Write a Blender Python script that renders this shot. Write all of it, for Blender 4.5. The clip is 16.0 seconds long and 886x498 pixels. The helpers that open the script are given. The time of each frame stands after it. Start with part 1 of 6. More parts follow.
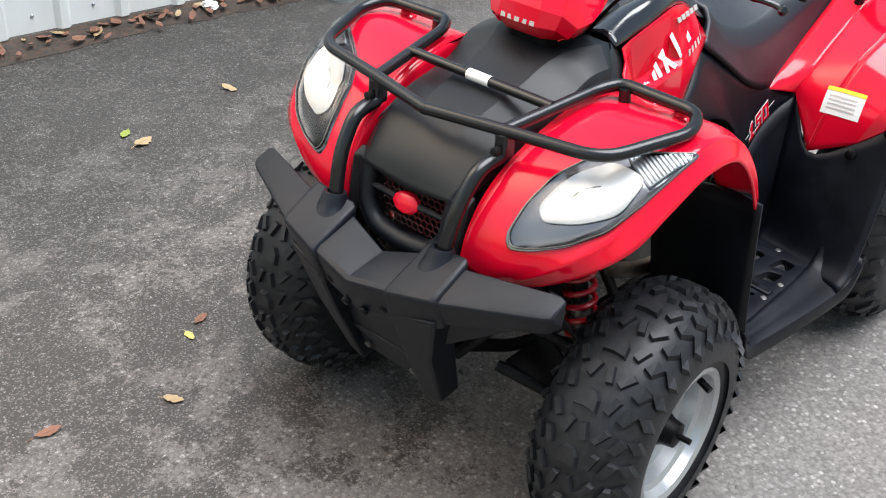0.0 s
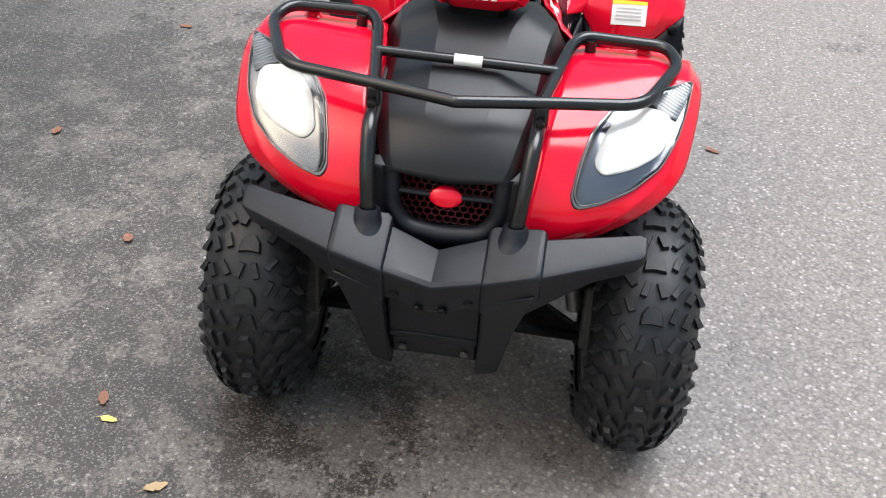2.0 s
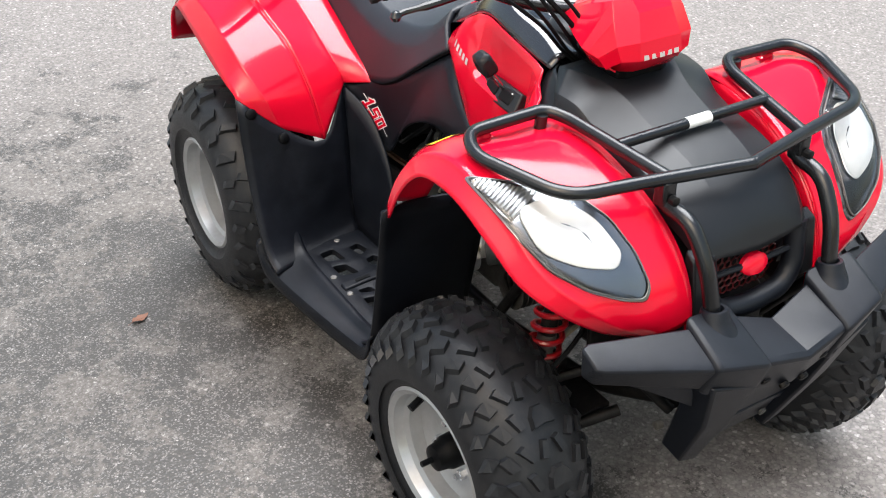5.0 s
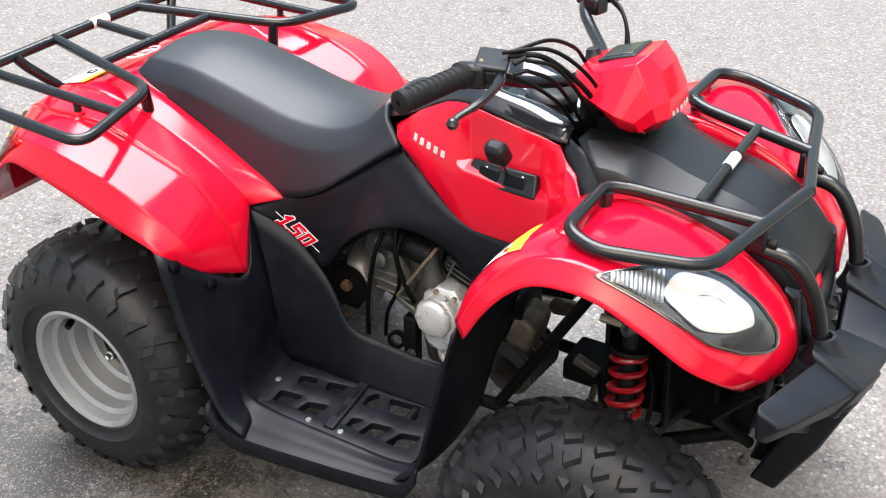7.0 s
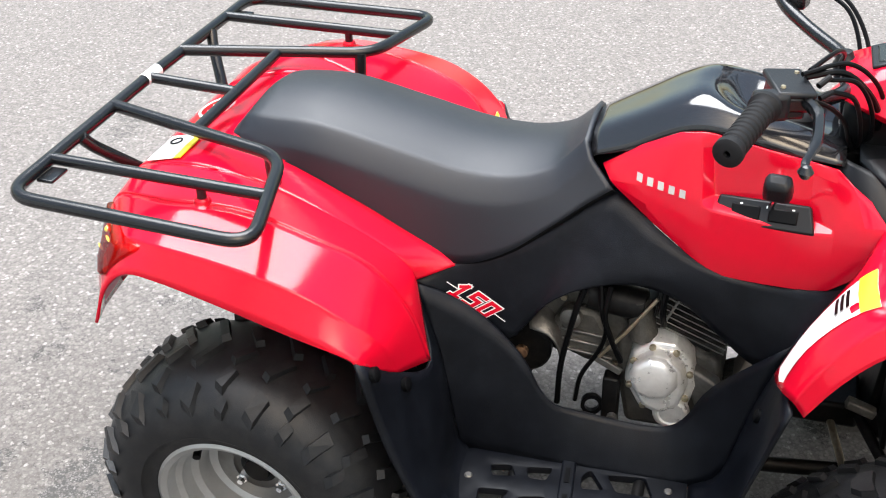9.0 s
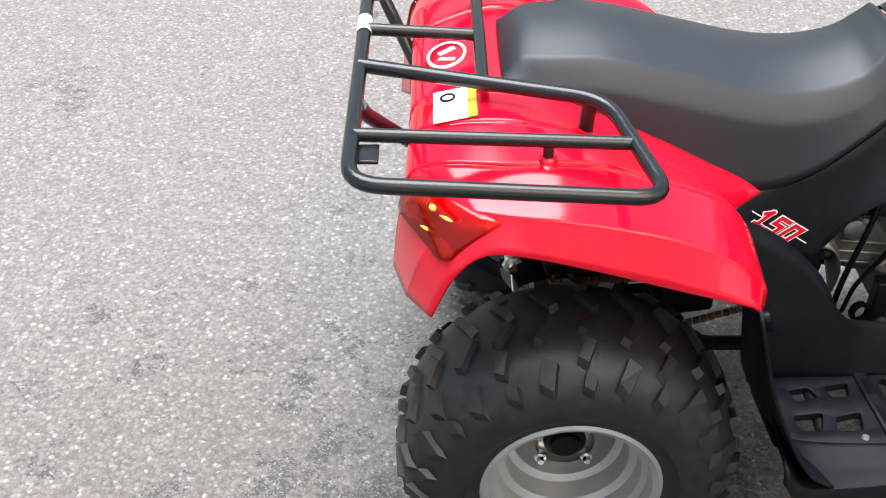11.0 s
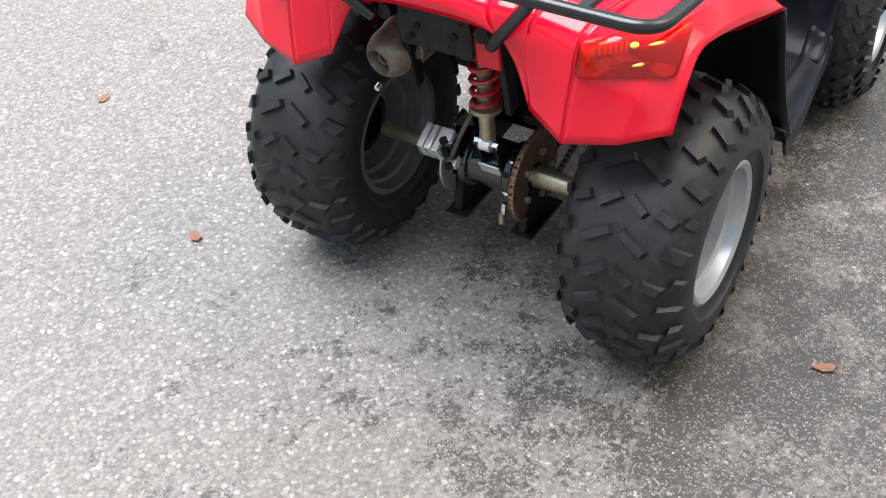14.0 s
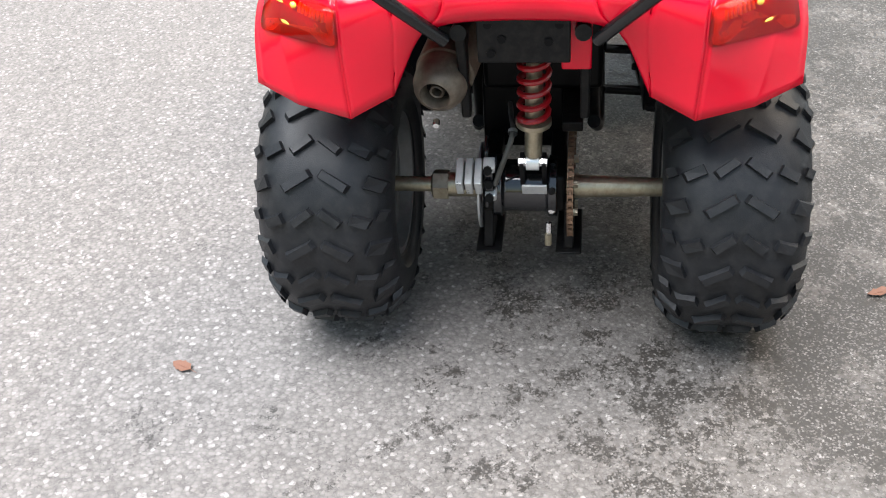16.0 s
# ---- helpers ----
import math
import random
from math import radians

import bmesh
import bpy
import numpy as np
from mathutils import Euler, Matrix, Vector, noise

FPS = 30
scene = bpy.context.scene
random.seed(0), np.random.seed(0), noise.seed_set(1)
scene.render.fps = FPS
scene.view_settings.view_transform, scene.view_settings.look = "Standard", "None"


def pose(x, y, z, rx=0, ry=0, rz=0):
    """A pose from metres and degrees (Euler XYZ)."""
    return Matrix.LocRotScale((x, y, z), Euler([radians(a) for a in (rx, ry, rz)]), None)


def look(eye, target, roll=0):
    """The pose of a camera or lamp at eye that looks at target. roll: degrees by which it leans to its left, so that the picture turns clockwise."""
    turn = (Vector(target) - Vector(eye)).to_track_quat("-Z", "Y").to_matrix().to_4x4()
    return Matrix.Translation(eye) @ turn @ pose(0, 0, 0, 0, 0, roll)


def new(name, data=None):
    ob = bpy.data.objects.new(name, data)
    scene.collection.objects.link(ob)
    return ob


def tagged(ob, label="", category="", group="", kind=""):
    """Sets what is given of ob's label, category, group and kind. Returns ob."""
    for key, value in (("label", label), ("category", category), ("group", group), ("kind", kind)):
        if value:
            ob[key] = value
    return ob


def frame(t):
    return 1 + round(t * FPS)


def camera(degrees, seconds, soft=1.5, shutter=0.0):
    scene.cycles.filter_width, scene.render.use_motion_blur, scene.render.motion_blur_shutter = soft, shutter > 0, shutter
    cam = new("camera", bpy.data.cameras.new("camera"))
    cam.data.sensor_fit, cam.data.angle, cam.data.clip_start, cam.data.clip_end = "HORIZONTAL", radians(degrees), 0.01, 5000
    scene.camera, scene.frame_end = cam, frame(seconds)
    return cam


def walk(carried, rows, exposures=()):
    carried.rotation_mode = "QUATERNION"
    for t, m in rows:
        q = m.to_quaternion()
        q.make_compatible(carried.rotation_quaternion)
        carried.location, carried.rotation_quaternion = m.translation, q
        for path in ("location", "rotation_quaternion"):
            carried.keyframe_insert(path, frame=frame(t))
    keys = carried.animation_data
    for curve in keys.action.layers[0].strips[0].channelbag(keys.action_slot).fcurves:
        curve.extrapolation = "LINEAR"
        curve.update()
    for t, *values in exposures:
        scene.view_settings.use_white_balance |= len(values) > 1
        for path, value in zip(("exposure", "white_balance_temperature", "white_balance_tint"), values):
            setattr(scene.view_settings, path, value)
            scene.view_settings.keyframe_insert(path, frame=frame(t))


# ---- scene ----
cam = camera(44.2, 16.0, soft=1.1)
PATH = [
    (0, (2.070, 1.148, 1.623), (0.965, 0.196, 0.711), 3.2),
    (0.5, (2.195, 0.929, 1.629), (0.806, 0.113, 0.621), 4.6),
    (1, (2.302, 0.708, 1.652), (0.822, 0.084, 0.638), 4.0),
    (1.5, (2.398, 0.450, 1.657), (0.854, 0.030, 0.631), 3.8),
    (2, (2.513, 0.182, 1.671), (0.940, 0.012, 0.619), 4.2),
    (2.5, (2.544, -0.074, 1.688), (0.959, -0.037, 0.640), 3.4),
    (3, (2.466, -0.339, 1.684), (0.870, -0.132, 0.674), 2.0),
    (3.5, (2.351, -0.591, 1.651), (0.763, -0.237, 0.669), 1.1),
    (4, (2.217, -0.853, 1.664), (0.686, -0.317, 0.675), 0.4),
    (4.2, (2.153, -0.936, 1.662), (0.641, -0.341, 0.678), 0.2),
    (6.3, (1.339, -1.594, 1.686), (0.334, -0.357, 0.651), 1.1),
    (6.5, (1.264, -1.629, 1.684), (0.301, -0.331, 0.685), 0.8),
    (7, (1.095, -1.705, 1.698), (0.269, -0.3, 0.721), -0.4),
    (7.5, (0.882, -1.777, 1.706), (0.22, -0.295, 0.719), -0.7),
    (8, (0.683, -1.753, 1.692), (0.087, -0.26, 0.677), -1.2),
    (8.5, (0.463, -1.681, 1.699), (-0.077, -0.185, 0.659), -1.9),
    (9, (0.269, -1.658, 1.687), (-0.219, -0.142, 0.65), -2.1),
    (9.5, (0.029, -1.691, 1.681), (-0.35, -0.139, 0.652), -0.9),
    (10, (-0.205, -1.693, 1.654), (-0.483, -0.133, 0.606), 0.1),
    (10.2, (-0.299, -1.679, 1.646), (-0.536, -0.128, 0.574), 0.2),
    (12.3, (-1.395, -1.453, 1.643), (-0.855, -0.109, 0.412), -1.0),
    (12.5, (-1.488, -1.389, 1.63), (-0.864, -0.08, 0.402), -0.9),
    (13, (-1.748, -1.268, 1.604), (-0.896, -0.077, 0.394), -0.6),
    (13.5, (-1.969, -1.144, 1.587), (-0.914, -0.119, 0.386), -1.7),
    (14, (-2.148, -0.971, 1.567), (-0.92, -0.124, 0.389), -3.0),
    (14.5, (-2.273, -0.766, 1.552), (-0.918, -0.048, 0.432), -4.9),
    (15, (-2.389, -0.538, 1.483), (-0.899, 0.047, 0.46), -5.1),
    (15.5, (-2.402, -0.334, 1.429), (-0.862, 0.104, 0.406), -4.8),
    (16, (-2.357, -0.117, 1.429), (-0.819, 0.136, 0.342), -4.1),
]
walk(cam, [(t, look(eye, target, roll)) for t, eye, target, roll in PATH], [(0, 1.67), (3.5, 1.75), (6.5, 2.08), (9, 1.99), (12.5, 1.94), (13.5, 2.08), (16, 2.12)])

# ---- light and sky ----
world = bpy.data.worlds.new("sky")
scene.world = world
world.use_nodes = True
wn = world.node_tree.nodes
sky = wn.new("ShaderNodeTexSky")
sky.sky_type = "NISHITA"
sky.sun_disc = False
sky.sun_elevation = radians(52)
sky.sun_rotation = radians(150)
sky.air_density = 2.0
sky.dust_density = 4.0
sky.ozone_density = 1.0
wn["Background"].inputs["Strength"].default_value = 0.068
world.node_tree.links.new(sky.outputs["Color"], wn["Background"].inputs["Color"])
sun_data = bpy.data.lights.new("sun", "SUN")
sun_data.energy, sun_data.angle, sun_data.color = 2.25, radians(50), (0.97, 0.98, 1.0)
sun = new("sun", sun_data)
sun.matrix_world = look((-1.0, 1.5, 6), (0, 0, 0))


# ---- materials ----
def material(name, base, rough=0.5, metal=0.0, coat=0.0, spec=0.5, var=0.0, scale=8.0, bump=0.0, bump_scale=300.0, dirt=None, dirt_amount=0.0):
    """Principled surface with large and small variation, fine relief and dirt."""
    m = bpy.data.materials.new(name)
    m.use_nodes = True
    n, ln = m.node_tree.nodes, m.node_tree.links
    p = n["Principled BSDF"]
    p.inputs["Base Color"].default_value = (*base, 1)
    p.inputs["Roughness"].default_value = rough
    p.inputs["Metallic"].default_value = metal
    p.inputs["Specular IOR Level"].default_value = spec
    p.inputs["Coat Weight"].default_value = coat
    p.inputs["Coat Roughness"].default_value = 0.06
    tc = n.new("ShaderNodeTexCoord")
    if var or dirt_amount:
        big = n.new("ShaderNodeTexNoise")
        big.inputs["Scale"].default_value, big.inputs["Detail"].default_value = scale, 8
        big.inputs["Roughness"].default_value = 0.65
        ln.new(tc.outputs["Object"], big.inputs["Vector"])
        ramp = n.new("ShaderNodeValToRGB")
        a, b = ramp.color_ramp.elements
        a.position, b.position = 0.3, 0.72
        a.color = (*[c * (1 - var) for c in base], 1)
        b.color = (*[min(1, c * (1 + var)) for c in base], 1)
        ln.new(big.outputs["Fac"], ramp.inputs["Fac"])
        out = ramp.outputs["Color"]
        if dirt_amount:
            d = n.new("ShaderNodeTexNoise")
            d.inputs["Scale"].default_value, d.inputs["Detail"].default_value = scale * 2.3, 10
            d.inputs["Roughness"].default_value = 0.7
            ln.new(tc.outputs["Object"], d.inputs["Vector"])
            mr = n.new("ShaderNodeMapRange")
            mr.inputs["From Min"].default_value, mr.inputs["From Max"].default_value = 0.45, 0.75
            mr.inputs["To Max"].default_value = dirt_amount
            ln.new(d.outputs["Fac"], mr.inputs["Value"])
            mix = n.new("ShaderNodeMix")
            mix.data_type = "RGBA"
            mix.inputs[7].default_value = (*dirt, 1)
            ln.new(mr.outputs["Result"], mix.inputs[0])
            ln.new(out, mix.inputs[6])
            out = mix.outputs[2]
        ln.new(out, p.inputs["Base Color"])
        rr = n.new("ShaderNodeMapRange")
        rr.inputs["To Min"].default_value, rr.inputs["To Max"].default_value = rough * 0.8, min(1, rough * 1.25)
        ln.new(big.outputs["Fac"], rr.inputs["Value"])
        ln.new(rr.outputs["Result"], p.inputs["Roughness"])
    if bump:
        fine = n.new("ShaderNodeTexNoise")
        fine.inputs["Scale"].default_value, fine.inputs["Detail"].default_value = bump_scale, 4
        ln.new(tc.outputs["Object"], fine.inputs["Vector"])
        bp = n.new("ShaderNodeBump")
        bp.inputs["Strength"].default_value, bp.inputs["Distance"].default_value = bump, 0.002
        ln.new(fine.outputs["Fac"], bp.inputs["Height"])
        ln.new(bp.outputs["Normal"], p.inputs["Normal"])
    return m


RED = material("red_plastic", (0.63, 0.0030, 0.022), 0.12, spec=0.42, var=0.05, scale=5)
BLACK = material("black_plastic", (0.0050, 0.0062, 0.0095), 0.40, spec=0.30, var=0.25, scale=14, bump=0.25, bump_scale=900, dirt=(0.018, 0.021, 0.028), dirt_amount=0.25)
GUARD = material("scuffed_black_plastic", (0.0030, 0.0038, 0.0062), 0.42, spec=0.20, var=0.3, scale=9, bump=0.2, bump_scale=700, dirt=(0.014, 0.0165, 0.022), dirt_amount=0.4)
SATIN = material("satin_black_plastic", (0.0078, 0.0086, 0.0104), 0.38, spec=0.33, var=0.12, scale=6, bump=0.12, bump_scale=1200)
GLOSS = material("gloss_black_plastic", (0.012, 0.012, 0.014), 0.12, coat=0.6, var=0.1, scale=6)
VINYL = material("black_vinyl", (0.0095, 0.0118, 0.0175), 0.42, spec=0.50, var=0.12, scale=5, bump=0.22, bump_scale=1400)
STEEL_BLACK = material("black_powder_coat", (0.006, 0.0064, 0.0074), 0.24, spec=0.48, var=0.15, scale=20, bump=0.1, bump_scale=500)
FRAME_BLACK = material("dirty_black_steel", (0.0035, 0.0036, 0.0042), 0.48, spec=0.2, var=0.3, scale=25, dirt=(0.045, 0.040, 0.033), dirt_amount=0.3)
RUBBER = material("tyre_rubber", (0.0090, 0.0098, 0.0118), 0.45, spec=0.34, var=0.3, scale=18, bump=0.25, bump_scale=500, dirt=(0.036, 0.035, 0.035), dirt_amount=0.5)
GRIP = material("grip_rubber", (0.009, 0.009, 0.010), 0.6, spec=0.2, var=0.2, scale=30)
SILVER = material("painted_silver_steel", (0.40, 0.41, 0.42), 0.34, metal=0.65, var=0.06, scale=12, dirt=(0.2, 0.19, 0.17), dirt_amount=0.25)
ALU = material("cast_aluminium", (0.19, 0.186, 0.178), 0.42, metal=0.75, var=0.2, scale=30, bump=0.4, bump_scale=400, dirt=(0.07, 0.068, 0.063), dirt_amount=0.5)
ALU_DIRTY = material("grimy_aluminium", (0.10, 0.096, 0.088), 0.55, metal=0.5, var=0.35, scale=25, bump=0.4, bump_scale=300, dirt=(0.035, 0.032, 0.027), dirt_amount=0.7)
BRIGHT = material("bright_cast_aluminium", (0.78, 0.78, 0.77), 0.28, metal=0.55, var=0.15, scale=40)
CHROME = material("bright_steel", (0.75, 0.75, 0.76), 0.16, metal=1.0, var=0.05, scale=40)
ZINC = material("yellowed_zinc", (0.42, 0.37, 0.27), 0.38, metal=0.8, var=0.2, scale=30, dirt=(0.16, 0.11, 0.06), dirt_amount=0.5)
RUST = material("rusty_chain", (0.20, 0.12, 0.075), 0.6, metal=0.5, var=0.4, scale=60, dirt=(0.10, 0.05, 0.025), dirt_amount=0.7)
MUFFLER = material("heat_stained_steel", (0.19, 0.155, 0.12), 0.50, metal=0.5, var=0.45, scale=16, dirt=(0.05, 0.03, 0.018), dirt_amount=0.7)
SPRING_RED = material("red_spring_paint", (0.30, 0.005, 0.010), 0.3, coat=0.3, var=0.1, scale=25)
WHITE = material("white_vinyl", (0.80, 0.80, 0.78), 0.35, var=0.04, scale=10)
YELLOW = material("yellow_vinyl", (0.80, 0.58, 0.03), 0.35, var=0.05, scale=10)
# printing black, also on blocks that fill shaded voids
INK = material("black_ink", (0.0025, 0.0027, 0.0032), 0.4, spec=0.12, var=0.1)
DULL = material("dull_silver_steel", (0.17, 0.17, 0.168), 0.45, metal=0.5, var=0.2, scale=14, dirt=(0.07, 0.066, 0.06), dirt_amount=0.5)
REFLECTOR = material("lamp_reflector", (0.88, 0.86, 0.82), 0.22, metal=0.25, var=0.08, scale=24)
BEZEL = material("lamp_bezel", (0.20, 0.205, 0.215), 0.16, metal=0.8, var=0.15, scale=15)
DISPLAY = material("display_glass", (0.020, 0.024, 0.023), 0.22, spec=0.4, var=0.1, scale=20)
GREY_PRINT = material("silver_print", (0.50, 0.48, 0.46), 0.35, metal=0.2, var=0.05)
RED_MESH = material("dark_red_mesh", (0.11, 0.003, 0.006), 0.35, var=0.1, scale=20)
TAIL_BACK = material("tail_reflector", (0.85, 0.14, 0.07), 0.28, metal=0.25, var=0.15, scale=60)
AMBER = material("amber_lens", (0.95, 0.62, 0.08), 0.2, coat=0.5, var=0.1, scale=20)


def lens_material(name, tint, gloss):
    """Thin clear plastic: straight through, with surface gloss."""
    m = bpy.data.materials.new(name)
    m.use_nodes = True
    n, ln = m.node_tree.nodes, m.node_tree.links
    n.remove(n["Principled BSDF"])
    clear, shine, mix, fr = n.new("ShaderNodeBsdfTransparent"), n.new("ShaderNodeBsdfGlossy"), n.new("ShaderNodeMixShader"), n.new("ShaderNodeFresnel")
    clear.inputs["Color"].default_value = (*tint, 1)
    shine.inputs["Roughness"].default_value = gloss
    fr.inputs["IOR"].default_value = 1.45
    ln.new(fr.outputs["Fac"], mix.inputs["Fac"])
    ln.new(clear.outputs["BSDF"], mix.inputs[1])
    ln.new(shine.outputs["BSDF"], mix.inputs[2])
    ln.new(mix.outputs["Shader"], n["Material Output"].inputs["Surface"])
    return m


CLEAR = lens_material("clear_lens", (0.93, 0.94, 0.95), 0.03)
RED_LENS = lens_material("red_lens", (0.96, 0.20, 0.13), 0.04)


def asphalt_material():
    m = bpy.data.materials.new("asphalt")
    m.use_nodes = True
    n, ln = m.node_tree.nodes, m.node_tree.links
    p = n["Principled BSDF"]
    tc = n.new("ShaderNodeTexCoord")

    def tex(kind, scale, **kw):
        t = n.new(kind)
        t.inputs["Scale"].default_value = scale
        for k, v in kw.items():
            t.inputs[k].default_value = v
        ln.new(tc.outputs["Object"], t.inputs["Vector"])
        return t

    def rng(src, a, b, c, d):
        r = n.new("ShaderNodeMapRange")
        for k, v in zip(("From Min", "From Max", "To Min", "To Max"), (a, b, c, d)):
            r.inputs[k].default_value = v
        ln.new(src, r.inputs["Value"])
        return r.outputs["Result"]

    def mixc(fac, a, b):
        x = n.new("ShaderNodeMix")
        x.data_type = "RGBA"
        for s, v in ((0, fac), (6, a), (7, b)):
            if isinstance(v, (tuple, float)):
                x.inputs[s].default_value = v
            else:
                ln.new(v, x.inputs[s])
        return x.outputs[2]

    def calc(op, a, b):
        x = n.new("ShaderNodeMath")
        x.operation = op
        for i, v in enumerate((a, b)):
            if isinstance(v, (int, float)):
                x.inputs[i].default_value = v
            else:
                ln.new(v, x.inputs[i])
        return x.outputs["Value"]

    stones = tex("ShaderNodeTexVoronoi", 112)
    small = tex("ShaderNodeTexVoronoi", 290)
    tone = n.new("ShaderNodeSeparateColor")
    ln.new(stones.outputs["Color"], tone.inputs["Color"])
    tone2 = n.new("ShaderNodeSeparateColor")
    ln.new(small.outputs["Color"], tone2.inputs["Color"])
    ramp = n.new("ShaderNodeValToRGB")
    e = ramp.color_ramp.elements
    e[0].position, e[0].color = 0.0, (0.092, 0.083, 0.078, 1)
    e[1].position, e[1].color = 0.90, (0.222, 0.203, 0.192, 1)
    top = e.new(1.0)
    top.color = (0.40, 0.375, 0.355, 1)
    mid = e.new(0.55)
    mid.color = (0.172, 0.156, 0.147, 1)
    ln.new(tone.outputs["Red"], ramp.inputs["Fac"])
    fine = mixc(rng(tone2.outputs["Green"], 0.2, 0.9, 0, 0.75), ramp.outputs["Color"], (0.186, 0.170, 0.160, 1))
    joints = rng(stones.outputs["Distance"], 0.30, 0.80, 0, 0.45)
    base = mixc(joints, fine, (0.072, 0.066, 0.061, 1))
    # damp dark blotches, broken up at three scales
    blotch = tex("ShaderNodeTexNoise", 1.3, Detail=5.0, Roughness=0.6)
    patch = tex("ShaderNodeTexNoise", 4.6, Detail=9.0, Roughness=0.80)
    crumbs = tex("ShaderNodeTexNoise", 60.0, Detail=5.0, Roughness=0.75)
    sep = n.new("ShaderNodeSeparateXYZ")
    ln.new(tc.outputs["Object"], sep.inputs["Vector"])
    # mossy and damp on the fence's side; under the machine this also paints shade
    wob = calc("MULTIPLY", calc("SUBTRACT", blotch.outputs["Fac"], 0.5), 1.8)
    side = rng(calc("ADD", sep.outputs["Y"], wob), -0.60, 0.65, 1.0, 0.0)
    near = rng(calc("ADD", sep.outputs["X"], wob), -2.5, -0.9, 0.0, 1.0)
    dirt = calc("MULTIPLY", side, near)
    far = rng(calc("ADD", sep.outputs["Y"], calc("MULTIPLY", wob, 0.6)), -2.0, -1.0, 1.0, 0.0)
    # dirt darkens the stones but leaves some of them bare
    bare = rng(tone2.outputs["Blue"], 0.72, 0.92, 1.0, 0.20)
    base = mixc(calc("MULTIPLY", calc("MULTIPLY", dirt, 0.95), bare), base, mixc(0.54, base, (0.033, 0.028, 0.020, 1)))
    damp = calc("ADD", calc("MULTIPLY", calc("SUBTRACT", patch.outputs["Fac"], 0.5), 3.2), calc("MULTIPLY", calc("SUBTRACT", crumbs.outputs["Fac"], 0.5), 1.5))
    damp = calc("ADD", damp, calc("MULTIPLY", calc("SUBTRACT", blotch.outputs["Fac"], 0.5), 0.9))
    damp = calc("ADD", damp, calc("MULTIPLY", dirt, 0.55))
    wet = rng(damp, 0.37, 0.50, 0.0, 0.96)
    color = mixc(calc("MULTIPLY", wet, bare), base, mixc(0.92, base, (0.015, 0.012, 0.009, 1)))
    # a black damp band along the fence
    color = mixc(calc("MULTIPLY", calc("MULTIPLY", far, 0.90), bare), color, mixc(0.86, color, (0.018, 0.016, 0.014, 1)))
    wash = tex("ShaderNodeTexNoise", 0.55, Detail=3.0)
    color = mixc(rng(wash.outputs["Fac"], 0.3, 0.75, 0, 0.08), color, (0.19, 0.175, 0.165, 1))
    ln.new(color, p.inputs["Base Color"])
    ln.new(rng(wet, 0, 0.8, 0.85, 0.55), p.inputs["Roughness"])
    bp = n.new("ShaderNodeBump")
    bp.inputs["Strength"].default_value, bp.inputs["Distance"].default_value = 0.24, 0.005
    h = calc("ADD", calc("MULTIPLY", stones.outputs["Distance"], -1.0), calc("MULTIPLY", small.outputs["Distance"], -0.4))
    ln.new(h, bp.inputs["Height"])
    ln.new(bp.outputs["Normal"], p.inputs["Normal"])
    return m


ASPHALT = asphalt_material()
PANEL_WHITE = material("white_painted_panel", (0.78, 0.79, 0.77), 0.4, var=0.04, scale=3, dirt=(0.35, 0.33, 0.28), dirt_amount=0.12)
SOIL = material("leafy_soil", (0.032, 0.026, 0.021), 0.9, var=0.5, scale=22, bump=0.8, bump_scale=80, dirt=(0.15, 0.06, 0.03), dirt_amount=0.5)
LEAF_BROWN = material("dry_brown_leaf", (0.17, 0.075, 0.045), 0.65, var=0.3, scale=60)
LEAF_TAN = material("tan_leaf", (0.34, 0.24, 0.13), 0.6, var=0.3, scale=60)
LEAF_YELLOW = material("yellow_leaf", (0.50, 0.40, 0.12), 0.55, var=0.25, scale=60)
LEAF_GREEN = material("green_leaf", (0.22, 0.26, 0.05), 0.55, var=0.25, scale=60)
GALV = material("galvanised_steel", (0.42, 0.44, 0.46), 0.42, metal=0.7, var=0.15, scale=25)


# ---- shape helpers ----
def part(name, bm, mat, parent=None, label="", smooth=True, solid=0.0, bevel=0.0, sharp=35, grow=0.0):
    """One mesh object from a bmesh, under a thing or a part."""
    bmesh.ops.recalc_face_normals(bm, faces=bm.faces[:])
    me = bpy.data.meshes.new(name)
    bm.to_mesh(me)
    bm.free()
    if isinstance(mat, (list, tuple)):
        for one in mat:
            me.materials.append(one)
    else:
        me.materials.append(mat)
    ob = new(name, me)
    if parent:
        ob.parent = parent
    if smooth:
        me.shade_smooth()
        me.set_sharp_from_angle(angle=radians(sharp))
    if solid:
        s = ob.modifiers.new("thickness", "SOLIDIFY")
        s.thickness, s.offset = solid, grow
    if bevel:
        b = ob.modifiers.new("bevel", "BEVEL")
        b.width, b.segments, b.limit_method, b.angle_limit = bevel, 2, "ANGLE", radians(32)
    if label:
        tagged(ob, label)
    return ob


def spline(points, n):
    """Points along a smooth curve through the given ones, n steps to a span."""
    p = [Vector(q) for q in points]
    p = [2 * p[0] - p[1], *p, 2 * p[-1] - p[-2]]
    out = []
    for i in range(1, len(p) - 2):
        a, b, c, d = p[i - 1 : i + 3]
        for k in range(n):
            t = k / n
            out.append(0.5 * (2 * b + (c - a) * t + (2 * a - 5 * b + 4 * c - d) * t * t + (3 * b - a - 3 * c + d) * t**3))
    out.append(p[-2])
    return out


